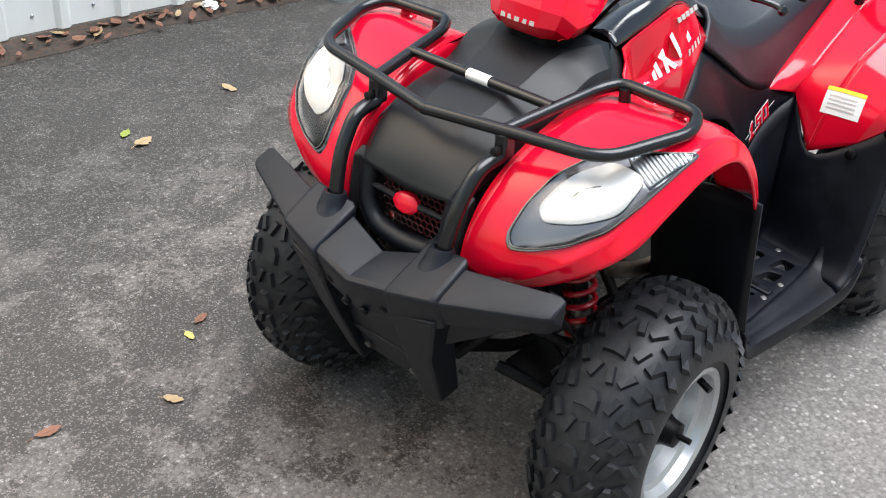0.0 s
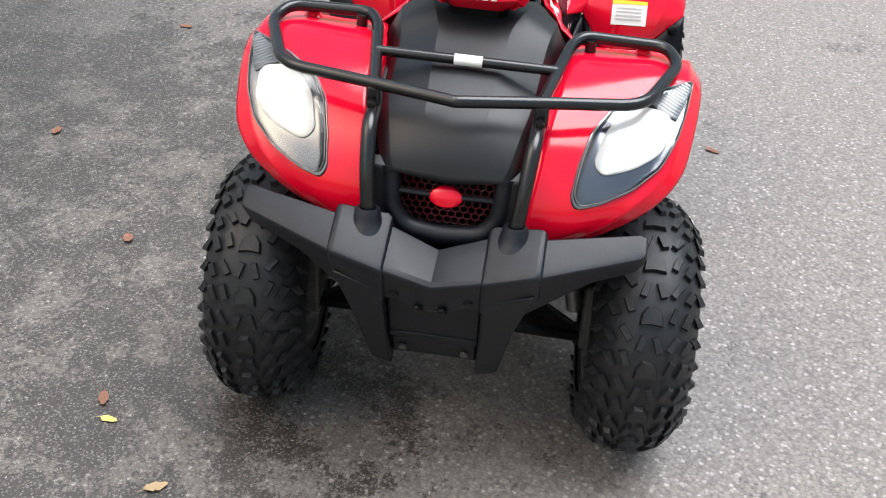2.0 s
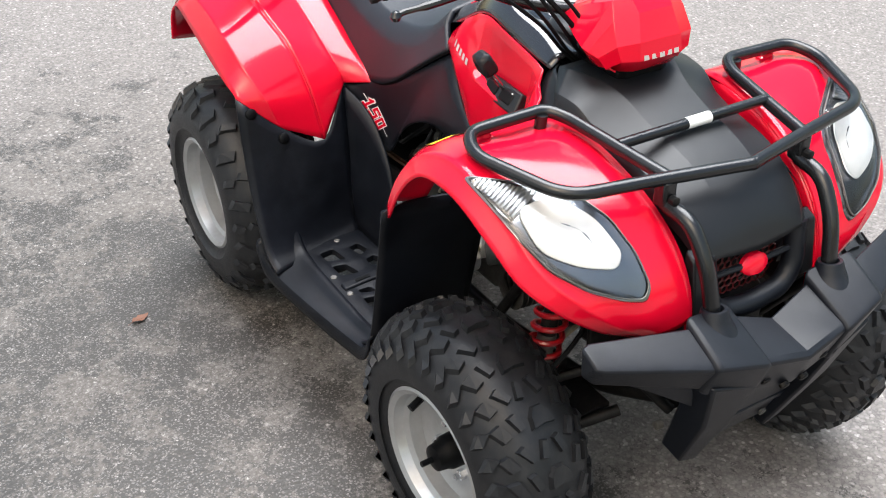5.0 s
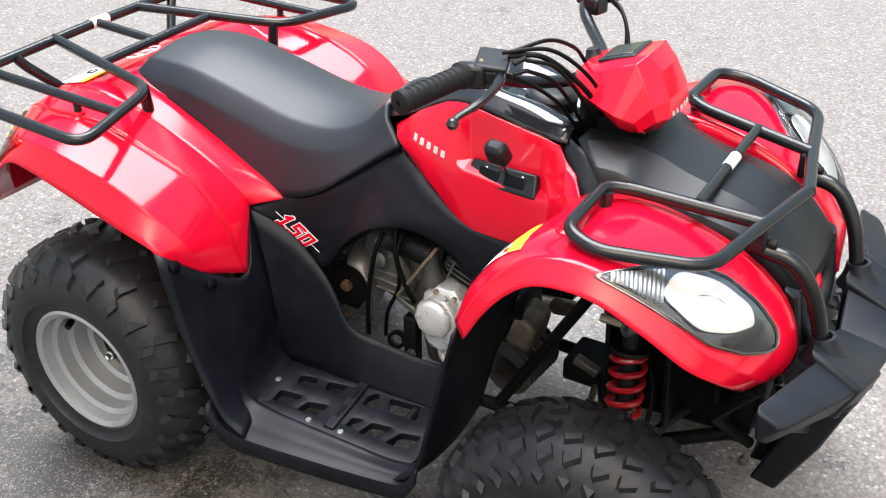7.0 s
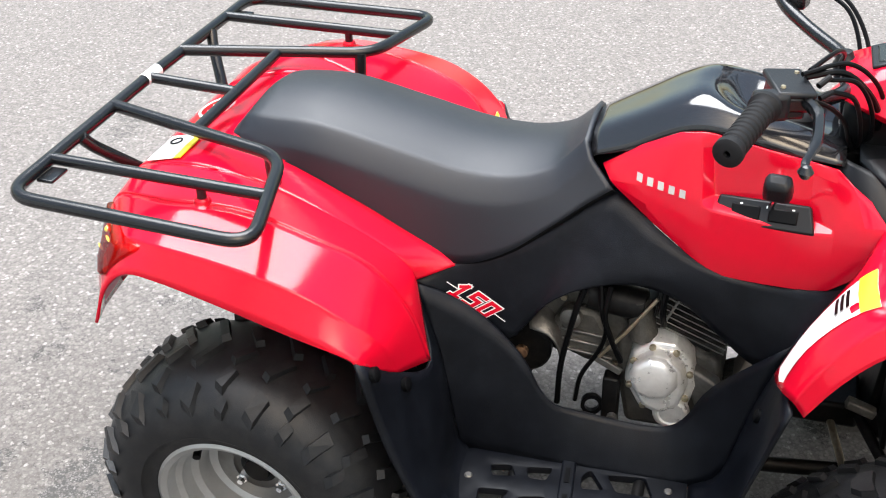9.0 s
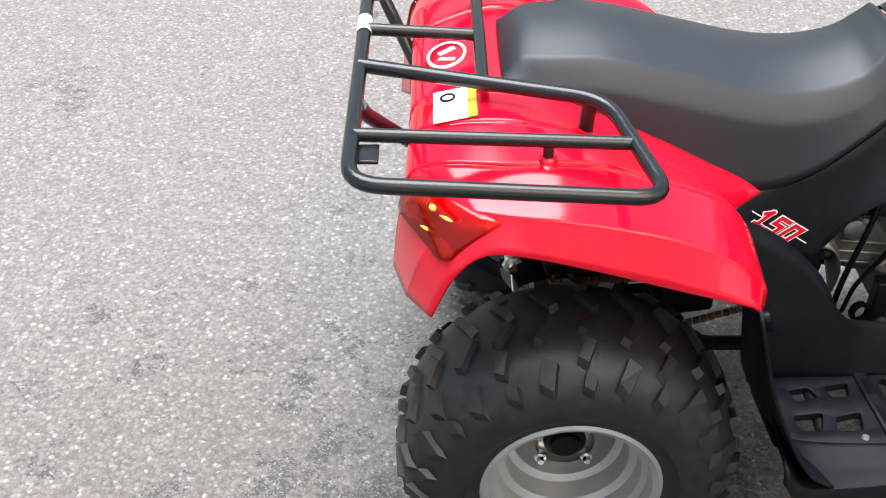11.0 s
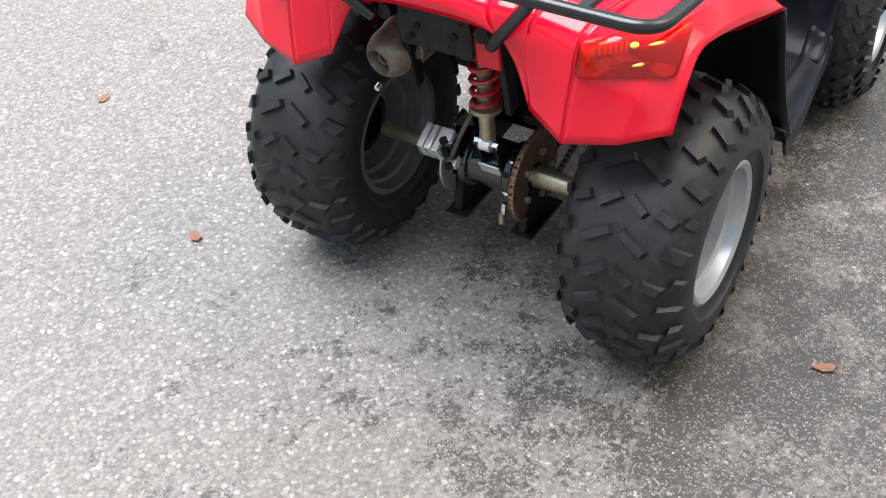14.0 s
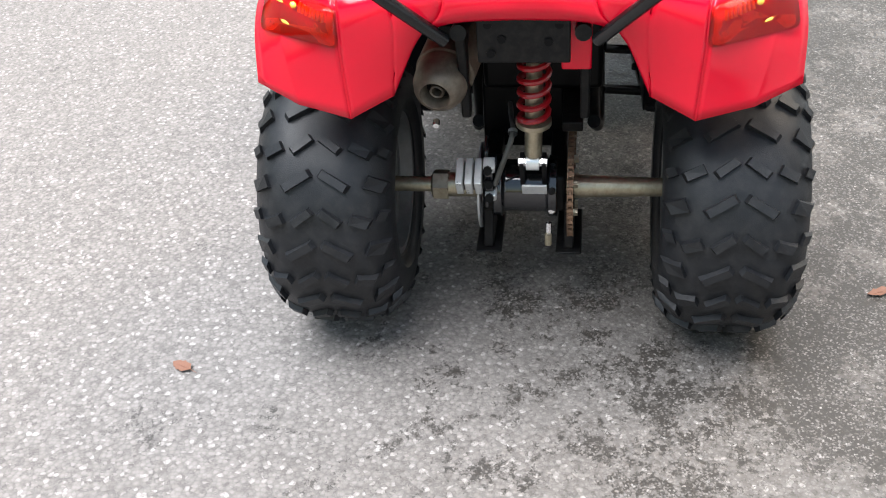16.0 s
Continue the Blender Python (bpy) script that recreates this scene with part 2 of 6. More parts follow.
def surface(rows, nu=5, nv=4, side=1, close=False):
    """A smooth sheet through rows of (x, width, z) points; side -1 mirrors it."""
    dense = [spline(r, nv) for r in rows]
    cols = [spline(c, nu) for c in zip(*dense)]
    grid = list(zip(*cols))
    bm = bmesh.new()
    vs = [[bm.verts.new((q.x, side * q.y, q.z)) for q in row] for row in grid]
    for a, b in zip(vs, vs[1:]):
        for i in range(len(a) - 1):
            bm.faces.new((a[i], a[i + 1], b[i + 1], b[i]))
        if close:
            bm.faces.new((a[-1], a[0], b[0], b[-1]))
    return bm


def flip(points, side):
    return [(x, side * y, z) for x, y, z in points]


def rounded(points, radius, steps=5, closed=False):
    """A polyline with its corners turned into arcs."""
    p = [Vector(q) for q in points]
    out = []
    n = len(p)
    for i in range(n):
        if not closed and i in (0, n - 1):
            out.append(p[i])
            continue
        a, b, c = p[i - 1], p[i], p[(i + 1) % n]
        d1, d2 = (a - b), (c - b)
        cut = min(radius, d1.length * 0.45, d2.length * 0.45)
        q1, q2 = b + d1.normalized() * cut, b + d2.normalized() * cut
        for k in range(steps + 1):
            t = k / steps
            out.append(q1 * (1 - t) ** 2 + 2 * b * t * (1 - t) + q2 * t * t)
    return out


def tube(points, r, sides=12, closed=False, bm=None, cap=True, taper=None):
    """A round bar along a polyline."""
    bm = bm or bmesh.new()
    p = [Vector(q) for q in points]
    n = len(p)
    rings = []
    up = None
    for i in range(n):
        if closed:
            d = p[(i + 1) % n] - p[i - 1]
        else:
            d = p[min(i + 1, n - 1)] - p[max(i - 1, 0)]
        d.normalize()
        if up is None:
            up = d.orthogonal().normalized()
        up = (up - d * up.dot(d)).normalized()
        sidev = d.cross(up)
        rad = r if taper is None else r * taper[min(i, len(taper) - 1)]
        rings.append([bm.verts.new(p[i] + rad * (math.cos(2 * math.pi * k / sides) * up + math.sin(2 * math.pi * k / sides) * sidev)) for k in range(sides)])
    for a, b in list(zip(rings, rings[1:])) + ([(rings[-1], rings[0])] if closed else []):
        for k in range(sides):
            bm.faces.new((a[k], a[(k + 1) % sides], b[(k + 1) % sides], b[k]))
    if cap and not closed:
        bm.faces.new(rings[0])
        bm.faces.new(rings[-1])
    return bm


def lathe(profile, at=(0, 0, 0), axis=(0, 1, 0), steps=40, bm=None, closed=False):
    """A turned form: profile of (along, radius) about an axis."""
    bm = bm or bmesh.new()
    ax = Vector(axis).normalized()
    u = ax.orthogonal().normalized()
    v = ax.cross(u)
    at = Vector(at)
    rings = []
    for k in range(steps):
        c = math.cos(2 * math.pi * k / steps) * u + math.sin(2 * math.pi * k / steps) * v
        rings.append([bm.verts.new(at + ax * s + c * max(r, 1e-4)) for s, r in profile])
    for i in range(steps):
        a, b = rings[i], rings[(i + 1) % steps]
        for j in range(len(profile) - 1):
            bm.faces.new((a[j], a[j + 1], b[j + 1], b[j]))
        if closed:
            bm.faces.new((a[-1], a[0], b[0], b[-1]))
    return bm


def block(size, m=None, bm=None, taper=1.0):
    """A box of that size about the pose m; taper narrows its top."""
    bm = bm or bmesh.new()
    m = m or Matrix()
    x, y, z = (s / 2 for s in size)
    v = [bm.verts.new(m @ Vector((a * x * (taper if c > 0 else 1), b * y * (taper if c > 0 else 1), c * z))) for c in (-1, 1) for a, b in ((-1, -1), (1, -1), (1, 1), (-1, 1))]
    bm.faces.new(v[3::-1])
    bm.faces.new(v[4:])
    for k in range(4):
        bm.faces.new((v[k], v[(k + 1) % 4], v[4 + (k + 1) % 4], v[4 + k]))
    return bm


def slab(points, direction, bm=None):
    """A flat polygon pushed out along a direction into a plate."""
    bm = bm or bmesh.new()
    d = Vector(direction)
    a = [bm.verts.new(Vector(q)) for q in points]
    b = [bm.verts.new(Vector(q) + d) for q in points]
    bm.faces.new(a)
    bm.faces.new(b[::-1])
    for k in range(len(a)):
        j = (k + 1) % len(a)
        bm.faces.new((a[k], b[k], b[j], a[j]))
    return bm


def prism(sections, bm=None):
    """A solid through equal-sided closed sections, capped at both ends."""
    bm = bm or bmesh.new()
    rings = [[bm.verts.new(Vector(q)) for q in s] for s in sections]
    for a, b in zip(rings, rings[1:]):
        for k in range(len(a)):
            j = (k + 1) % len(a)
            bm.faces.new((a[k], a[j], b[j], b[k]))
    bm.faces.new(rings[0])
    bm.faces.new(rings[-1][::-1])
    return bm


def empty(name, parent=None):
    ob = new(name)
    if parent:
        ob.parent = parent
    return ob


# ---- the yard ----
def build_ground():
    bm = bmesh.new()
    bmesh.ops.create_grid(bm, x_segments=40, y_segments=40, size=40)
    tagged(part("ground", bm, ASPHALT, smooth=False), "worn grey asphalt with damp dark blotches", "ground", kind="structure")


build_ground()


# ---- the quad bike ----
atv = tagged(empty("quad_bike"), "red and black quad bike with black racks, parked on asphalt", "quad bike")
RIGHT, LEFT = -1, 1

# front fender: rows from the rear tip over the wheel to the nose, inner edge to lip
FRONT_FENDER = [
    [(0.350, 0.345, 0.650), (0.352, 0.380, 0.660), (0.360, 0.412, 0.672), (0.374, 0.434, 0.676), (0.390, 0.442, 0.660)],
    [(0.385, 0.322, 0.722), (0.382, 0.366, 0.738), (0.388, 0.405, 0.745), (0.406, 0.432, 0.742), (0.426, 0.442, 0.722)],
    [(0.440, 0.270, 0.788), (0.436, 0.325, 0.805), (0.440, 0.380, 0.812), (0.456, 0.424, 0.805), (0.470, 0.441, 0.774)],
    [(0.490, 0.185, 0.835), (0.495, 0.265, 0.834), (0.500, 0.340, 0.838), (0.511, 0.412, 0.834), (0.520, 0.440, 0.802)],
    [(0.580, 0.168, 0.838), (0.585, 0.258, 0.842), (0.588, 0.338, 0.845), (0.594, 0.408, 0.836), (0.600, 0.437, 0.801)],
    [(0.680, 0.162, 0.815), (0.685, 0.245, 0.815), (0.690, 0.325, 0.808), (0.692, 0.396, 0.792), (0.686, 0.427, 0.758)],
    [(0.762, 0.155, 0.775), (0.766, 0.230, 0.766), (0.770, 0.310, 0.750), (0.762, 0.382, 0.736), (0.748, 0.411, 0.712)],
    [(0.816, 0.150, 0.727), (0.820, 0.215, 0.712), (0.822, 0.282, 0.694), (0.812, 0.340, 0.688), (0.794, 0.369, 0.672)],
    [(0.846, 0.146, 0.672), (0.847, 0.190, 0.660), (0.844, 0.240, 0.646), (0.833, 0.280, 0.638), (0.812, 0.298, 0.622)],
    [(0.857, 0.143, 0.616), (0.855, 0.168, 0.606), (0.848, 0.194, 0.600), (0.836, 0.214, 0.596), (0.812, 0.230, 0.586)],
]
# rear fender: rows from the tail's lower edge up, over the wheel and down to the leg guard
REAR_FENDER = [
    [(-0.750, 0.164, 0.716), (-0.764, 0.208, 0.612), (-0.786, 0.279, 0.580), (-0.764, 0.370, 0.594), (-0.728, 0.447, 0.617)],
    [(-0.757, 0.124, 0.750), (-0.762, 0.200, 0.735), (-0.772, 0.288, 0.690), (-0.736, 0.392, 0.690), (-0.695, 0.450, 0.690)],
    [(-0.735, 0.120, 0.788), (-0.738, 0.215, 0.788), (-0.742, 0.296, 0.772), (-0.682, 0.398, 0.760), (-0.652, 0.450, 0.728)],
    [(-0.620, 0.140, 0.818), (-0.620, 0.240, 0.815), (-0.610, 0.340, 0.802), (-0.600, 0.425, 0.775), (-0.590, 0.455, 0.728)],
    [(-0.500, 0.150, 0.790), (-0.500, 0.225, 0.786), (-0.495, 0.330, 0.797), (-0.490, 0.432, 0.764), (-0.485, 0.462, 0.706)],
    [(-0.380, 0.155, 0.738), (-0.380, 0.225, 0.738), (-0.378, 0.330, 0.764), (-0.375, 0.436, 0.738), (-0.375, 0.467, 0.676)],
    [(-0.285, 0.157, 0.690), (-0.295, 0.222, 0.690), (-0.288, 0.318, 0.718), (-0.290, 0.428, 0.690), (-0.300, 0.468, 0.655)],
    [(-0.222, 0.157, 0.660), (-0.258, 0.212, 0.650), (-0.232, 0.300, 0.628), (-0.240, 0.405, 0.632), (-0.272, 0.466, 0.645)],
    [(-0.179, 0.157, 0.637), (-0.250, 0.205, 0.623), (-0.205, 0.283, 0.516), (-0.228, 0.380, 0.560), (-0.262, 0.466, 0.638)],
]


def creased(rows, col, near=0.12):
    """The same rows with close neighbours on both sides of one column, which sharpens it."""
    out = []
    for r in rows:
        p = [Vector(q) for q in r]
        out.append([tuple(q) for q in (*p[:col], p[col].lerp(p[col - 1], near), p[col], p[col].lerp(p[col + 1], near), *p[col + 1 :])])
    return out


FRONT_FENDER = creased(FRONT_FENDER, 3, 0.25)
REAR_FENDER = creased(creased(creased(REAR_FENDER, 1, 0.10), 4, 0.10), 7, 0.14)


def fenders():
    for side in (RIGHT, LEFT):
        front = part("front_fender", surface(FRONT_FENDER, 6, 4, side), RED, atv, solid=0.005, grow=0, sharp=60)
        # upright flange along the inner edge, beside the hood
        edge = [Vector(r[0]) for r in FRONT_FENDER[3:]]
        rows = [[tuple(q), tuple(q + Vector((-0.004, -0.003, -0.022))), tuple(q + Vector((-0.010, -0.004, -0.050)))] for q in edge]
        part("fender_flange", surface(rows, 6, 2, side), RED, front, solid=0.004, grow=0)
        skin = surface(REAR_FENDER, 6, 4, side)
        rear = part("rear_fender", skin, RED, atv, solid=0.005, grow=0, sharp=60)
        # bolt caps on top of the fenders
        for at, ob in (((0.511, side * 0.326, 0.841), front), ((-0.560, side * 0.331, 0.800), rear)):
            part("bolt_cap", lathe([(-0.01, 0.019), (0.003, 0.019), (0.006, 0.014), (0.012, 0.013), (0.015, 0.010), (0.015, 0)], at, (0, 0, 1), 20), RED, ob)


fenders()


def hood():
    rows = []
    for x, cz, w1, z1, w2, z2, w3, z3 in (
        (0.846, 0.695, 0.045, 0.700, 0.095, 0.708, 0.112, 0.700),
        (0.826, 0.742, 0.050, 0.743, 0.106, 0.734, 0.124, 0.712),
        (0.780, 0.788, 0.055, 0.787, 0.118, 0.774, 0.138, 0.748),
        (0.715, 0.822, 0.060, 0.820, 0.130, 0.802, 0.150, 0.772),
        (0.620, 0.850, 0.065, 0.848, 0.135, 0.822, 0.160, 0.790),
        (0.565, 0.872, 0.068, 0.870, 0.138, 0.840, 0.168, 0.800),
        (0.510, 0.890, 0.085, 0.888, 0.145, 0.862, 0.172, 0.815),
        (0.430, 0.892, 0.110, 0.888, 0.152, 0.868, 0.172, 0.830),
    ):
        k = max(0.0, (0.565 - x) / 0.135)
        half = [(x + 0.075 * k, w3, z3), (x + 0.045 * k, w2, z2), (x, w1, z1)]
        rows.append([(a, -b, c) for a, b, c in half] + [(x, 0, cz)] + half[::-1])
    part("hood", surface(rows, 4, 1), SATIN, atv, solid=0.006, grow=0, sharp=9)
    # filler sheets that close the hood against the fenders
    for side in (RIGHT, LEFT):
        rows = [[(x, 0.150, z), (x, 0.185, z - 0.03), (x, 0.20, z - 0.10)] for x, z in ((0.80, 0.74), (0.68, 0.79), (0.56, 0.81), (0.44, 0.82))]
        part("hood_flank", surface(rows, 3, 3, side), BLACK, atv, solid=0.004)
        # shoulder that runs from the hood back under the tank panel
        rows = [[(0.400, 0.085, 0.882), (0.432, 0.118, 0.884), (0.500, 0.140, 0.866)], [(0.400, 0.112, 0.868), (0.448, 0.146, 0.860), (0.520, 0.166, 0.835)], [(0.420, 0.150, 0.835), (0.470, 0.176, 0.822), (0.540, 0.178, 0.806)], [(0.450, 0.180, 0.770), (0.492, 0.194, 0.775), (0.560, 0.184, 0.780)]]
        part("hood_shoulder", surface(rows, 3, 3, side), SATIN, atv, solid=0.004)


hood()


def grille():
    g = empty("grille", atv)
    g.location = (-0.004, 0, 0.012)
    frame_pts = rounded([(0.832, -0.104, 0.700), (0.846, -0.100, 0.620), (0.850, -0.072, 0.584), (0.852, 0, 0.576), (0.850, 0.072, 0.584), (0.846, 0.100, 0.620), (0.832, 0.104, 0.700)], 0.03)
    part("grille_frame", tube(frame_pts, 0.019), BLACK, g)
    for e in (RIGHT, LEFT):
        part("cheek", prism([flip([(0.822, w, 0.712), (0.846, w, 0.700), (0.862, w, 0.600), (0.83, w, 0.590)], e) for w in (0.108, 0.138)]), SATIN, g, bevel=0.004)
    part("crossbar", tube([(0.842, -0.10, 0.655), (0.846, 0, 0.655), (0.842, 0.10, 0.655)], 0.006, 8), BLACK, g)
    bm = bmesh.new()
    # honeycomb wire
    r = 0.0085
    for i in range(-7, 8):
        for j in range(0, 9):
            cx, cz = i * r * 1.75 + (j % 2) * r * 0.875, 0.582 + j * r * 1.52
            if abs(cx) > 0.095 - max(0, 0.60 - cz) or cz > 0.69:
                continue
            ring = [(0.806, cx + r * 0.95 * math.sin(k * math.pi / 3), cz + r * 0.95 * math.cos(k * math.pi / 3)) for k in range(6)]
            tube(ring, 0.0016, 4, True, bm)
    part("mesh", bm, RED_MESH, g, "dark red honeycomb mesh")
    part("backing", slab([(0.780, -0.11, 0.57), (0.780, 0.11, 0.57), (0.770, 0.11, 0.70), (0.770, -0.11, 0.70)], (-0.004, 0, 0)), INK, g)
    bm = lathe([(-0.006, 0.030), (0.002, 0.030), (0.006, 0.025), (0.008, 0.012), (0.0085, 0)], (0, 0, 0), (1, 0, 0.2), 28)
    bmesh.ops.scale(bm, vec=(1, 1.0, 0.62), verts=bm.verts)
    bmesh.ops.translate(bm, vec=(0.848, 0, 0.654), verts=bm.verts)
    part("emblem", bm, RED, g, "red oval badge")


grille()


def headlights():
    from mathutils.bvhtree import BVHTree

    outline = HEADLIGHT
    for side in (RIGHT, LEFT):
        lamp = empty("headlight", atv)
        skin = surface(FRONT_FENDER, 6, 4, side)
        tree = BVHTree.FromBMesh(skin)
        pts = rounded(flip(outline, side), 0.014, 3, True)
        out = Vector((0.55, side * 0.42, 0.72)).normalized()
        centre = sum(pts, Vector()) / len(pts)

        def on_skin(q, lift):
            hit = tree.ray_cast(q + out * 0.3, -out)
            base = hit[0] if hit[0] else q
            return base + out * lift

        def dome(scale_list, bm):
            rings = []
            for sc, lift in scale_list:
                rings.append([bm.verts.new(on_skin(centre + (q - centre) * sc, lift)) for q in pts])
            for a, b in zip(rings, rings[1:]):
                for k in range(len(a)):
                    j = (k + 1) % len(a)
                    bm.faces.new((a[k], a[j], b[j], b[k]))
            bm.faces.new(rings[-1])
            return bm

        part("lens", dome([(1.0, 0.006), (0.97, 0.012), (0.85, 0.015), (0.55, 0.018), (0.25, 0.019)], bmesh.new()), CLEAR, lamp, "clear plastic lens")
        part("bezel", dome([(1.03, 0.001), (1.02, 0.007), (0.975, 0.007), (0.95, 0.006), (0.72, 0.006), (0.3, 0.006)], bmesh.new()), BEZEL, lamp, "dark grey bezel")
        # bright bowl in the lower part, stepped like a moulded mirror
        ring0 = rounded(flip(BOWL, side), 0.022, 4, True)
        bc = sum(ring0, Vector()) / len(ring0)
        bm = bmesh.new()
        rings = [[bm.verts.new(on_skin(bc + (q - bc) * sc, lift)) for q in ring0] for sc, lift in ((1.06, 0.0090), (1.04, 0.0105), (1.00, 0.0095), (0.74, 0.0068), (0.40, 0.0060), (0.1, 0.0060))]
        for r1, r2 in zip(rings, rings[1:]):
            for k in range(len(r1)):
                j = (k + 1) % len(r1)
                bm.faces.new((r1[k], r1[j], r2[j], r2[k]))
        bm.faces.new(rings[-1])
        part("reflector", bm, REFLECTOR, lamp, "bright silver reflector bowl", sharp=20)
        edge = [on_skin(centre + (q - centre) * 0.985, 0.0105) for q in pts]
        part("trim", tube(edge, 0.0014, 6, True), ALU, lamp, "thin bright trim")
        # ribbed side light in the upper corner
        tip = Vector(flip([HEADLIGHT[0]], side)[0])
        up, lo = Vector(flip([HEADLIGHT[2]], side)[0]), Vector(flip([HEADLIGHT[9]], side)[0])
        for k in range(12):
            f = 0.20 + 0.058 * k
            rib = [on_skin(tip.lerp(up, f * 0.80).lerp(tip.lerp(lo, f * 0.62), e), 0.0085) for e in (0.12, 0.3, 0.5, 0.7, 0.88)]
            part("rib", tube(rib, 0.0038, 6), SILVER, lamp)
        skin.free()


HEADLIGHT = [(0.589, 0.412, 0.824), (0.649, 0.330, 0.817), (0.694, 0.271, 0.803), (0.744, 0.239, 0.776), (0.793, 0.222, 0.732), (0.823, 0.212, 0.681), (0.828, 0.222, 0.657),
             (0.816, 0.260, 0.663), (0.790, 0.310, 0.681), (0.752, 0.356, 0.712), (0.708, 0.380, 0.749), (0.657, 0.397, 0.788)]
BOWL = [(0.676, 0.366, 0.786), (0.683, 0.308, 0.801), (0.735, 0.264, 0.777), (0.784, 0.246, 0.733), (0.793, 0.262, 0.712), (0.768, 0.312, 0.716), (0.730, 0.357, 0.735)]
headlights()


def racks():
    fr = empty("front_rack", atv)
    R = 0.0114
    loop = [(0.806, -0.004, 0.837), (0.772, 0.157, 0.839), (0.742, 0.326, 0.842), (0.582, 0.388, 0.858), (0.526, 0.366, 0.868), (0.522, 0.208, 0.869), (0.560, 0.186, 0.863), (0.770, 0.150, 0.839)]
    for side in (RIGHT, LEFT):
        part("rack_loop", tube(rounded(flip(loop, side), 0.045, 6), R), STEEL_BLACK, fr)
        part("rack_leg", tube(flip([(0.533, 0.222, 0.867), (0.530, 0.226, 0.80)], side), 0.011), STEEL_BLACK, fr)
        # upright from the rack down to the bumper
        up = rounded(flip([(0.770, 0.150, 0.832), (0.768, 0.149, 0.792), (0.830, 0.146, 0.786), (0.872, 0.140, 0.722), (0.893, 0.132, 0.632)], side), 0.035, 5)
        part("rack_upright", tube(up, 0.0138), STEEL_BLACK, fr)
        part("clamp", block((0.03, 0.026, 0.05), pose(0.769, side * 0.150, 0.812)), STEEL_BLACK, fr, bevel=0.006)
        part("clamp_bolt", lathe([(0, 0.008), (0.012, 0.008), (0.014, 0.004), (0.014, 0)], (0.785, side * 0.150, 0.806), (1, 0, 0), 10), FRAME_BLACK, fr)
    part("rack_crossbar", tube([(0.668, -0.167, 0.855), (0.668, 0.167, 0.855)], R - 0.0018), STEEL_BLACK, fr)
    part("sticker", tube([(0.668, -0.022, 0.855), (0.668, 0.030, 0.855)], R - 0.0010, 16, cap=False), WHITE, fr, "small white sticker")

    rr = empty("rear_rack", atv)
    outer = [(-0.834, 0, 0.853), (-0.836, 0.446, 0.846), (-0.410, 0.462, 0.830), (-0.466, 0.222, 0.842), (-0.836, 0.128, 0.853)]
    for side in (RIGHT, LEFT):
        part("rack_loop", tube(rounded(flip(outer, side), 0.05, 6), R), STEEL_BLACK, rr)
        part("rack_bar", tube(flip([(-0.834, 0.326, 0.849), (-0.438, 0.334, 0.836)], side), R - 0.001), STEEL_BLACK, rr)
        part("rack_leg", tube(flip([(-0.490, 0.216, 0.842), (-0.492, 0.206, 0.765)], side), 0.012), STEEL_BLACK, rr)
        part("rack_mount", tube(flip([(-0.560, 0.331, 0.845), (-0.560, 0.331, 0.808)], side), 0.008), STEEL_BLACK, rr)
        strut = rounded(flip([(-0.829, 0.245, 0.848), (-0.822, 0.230, 0.825), (-0.745, 0.122, 0.700)], side), 0.02, 4)
        part("rack_strut", tube(strut, 0.0115), STEEL_BLACK, rr)
        part("strut_tab", block((0.03, 0.045, 0.006), pose(-0.812, side * 0.36, 0.838, 0, 0, 0)), STEEL_BLACK, rr, bevel=0.002)
    part("rack_bar", tube([(-0.833, -0.004, 0.853), (-0.648, -0.004, 0.841)], R - 0.001), STEEL_BLACK, rr)
    part("rack_crossbar", tube([(-0.648, -0.172, 0.846), (-0.648, 0.172, 0.846)], R - 0.001), STEEL_BLACK, rr)
    part("sticker", tube([(-0.834, -0.022, 0.853), (-0.834, 0.030, 0.853)], R + 0.0008, 16, cap=False), WHITE, rr, "small white sticker")


racks()


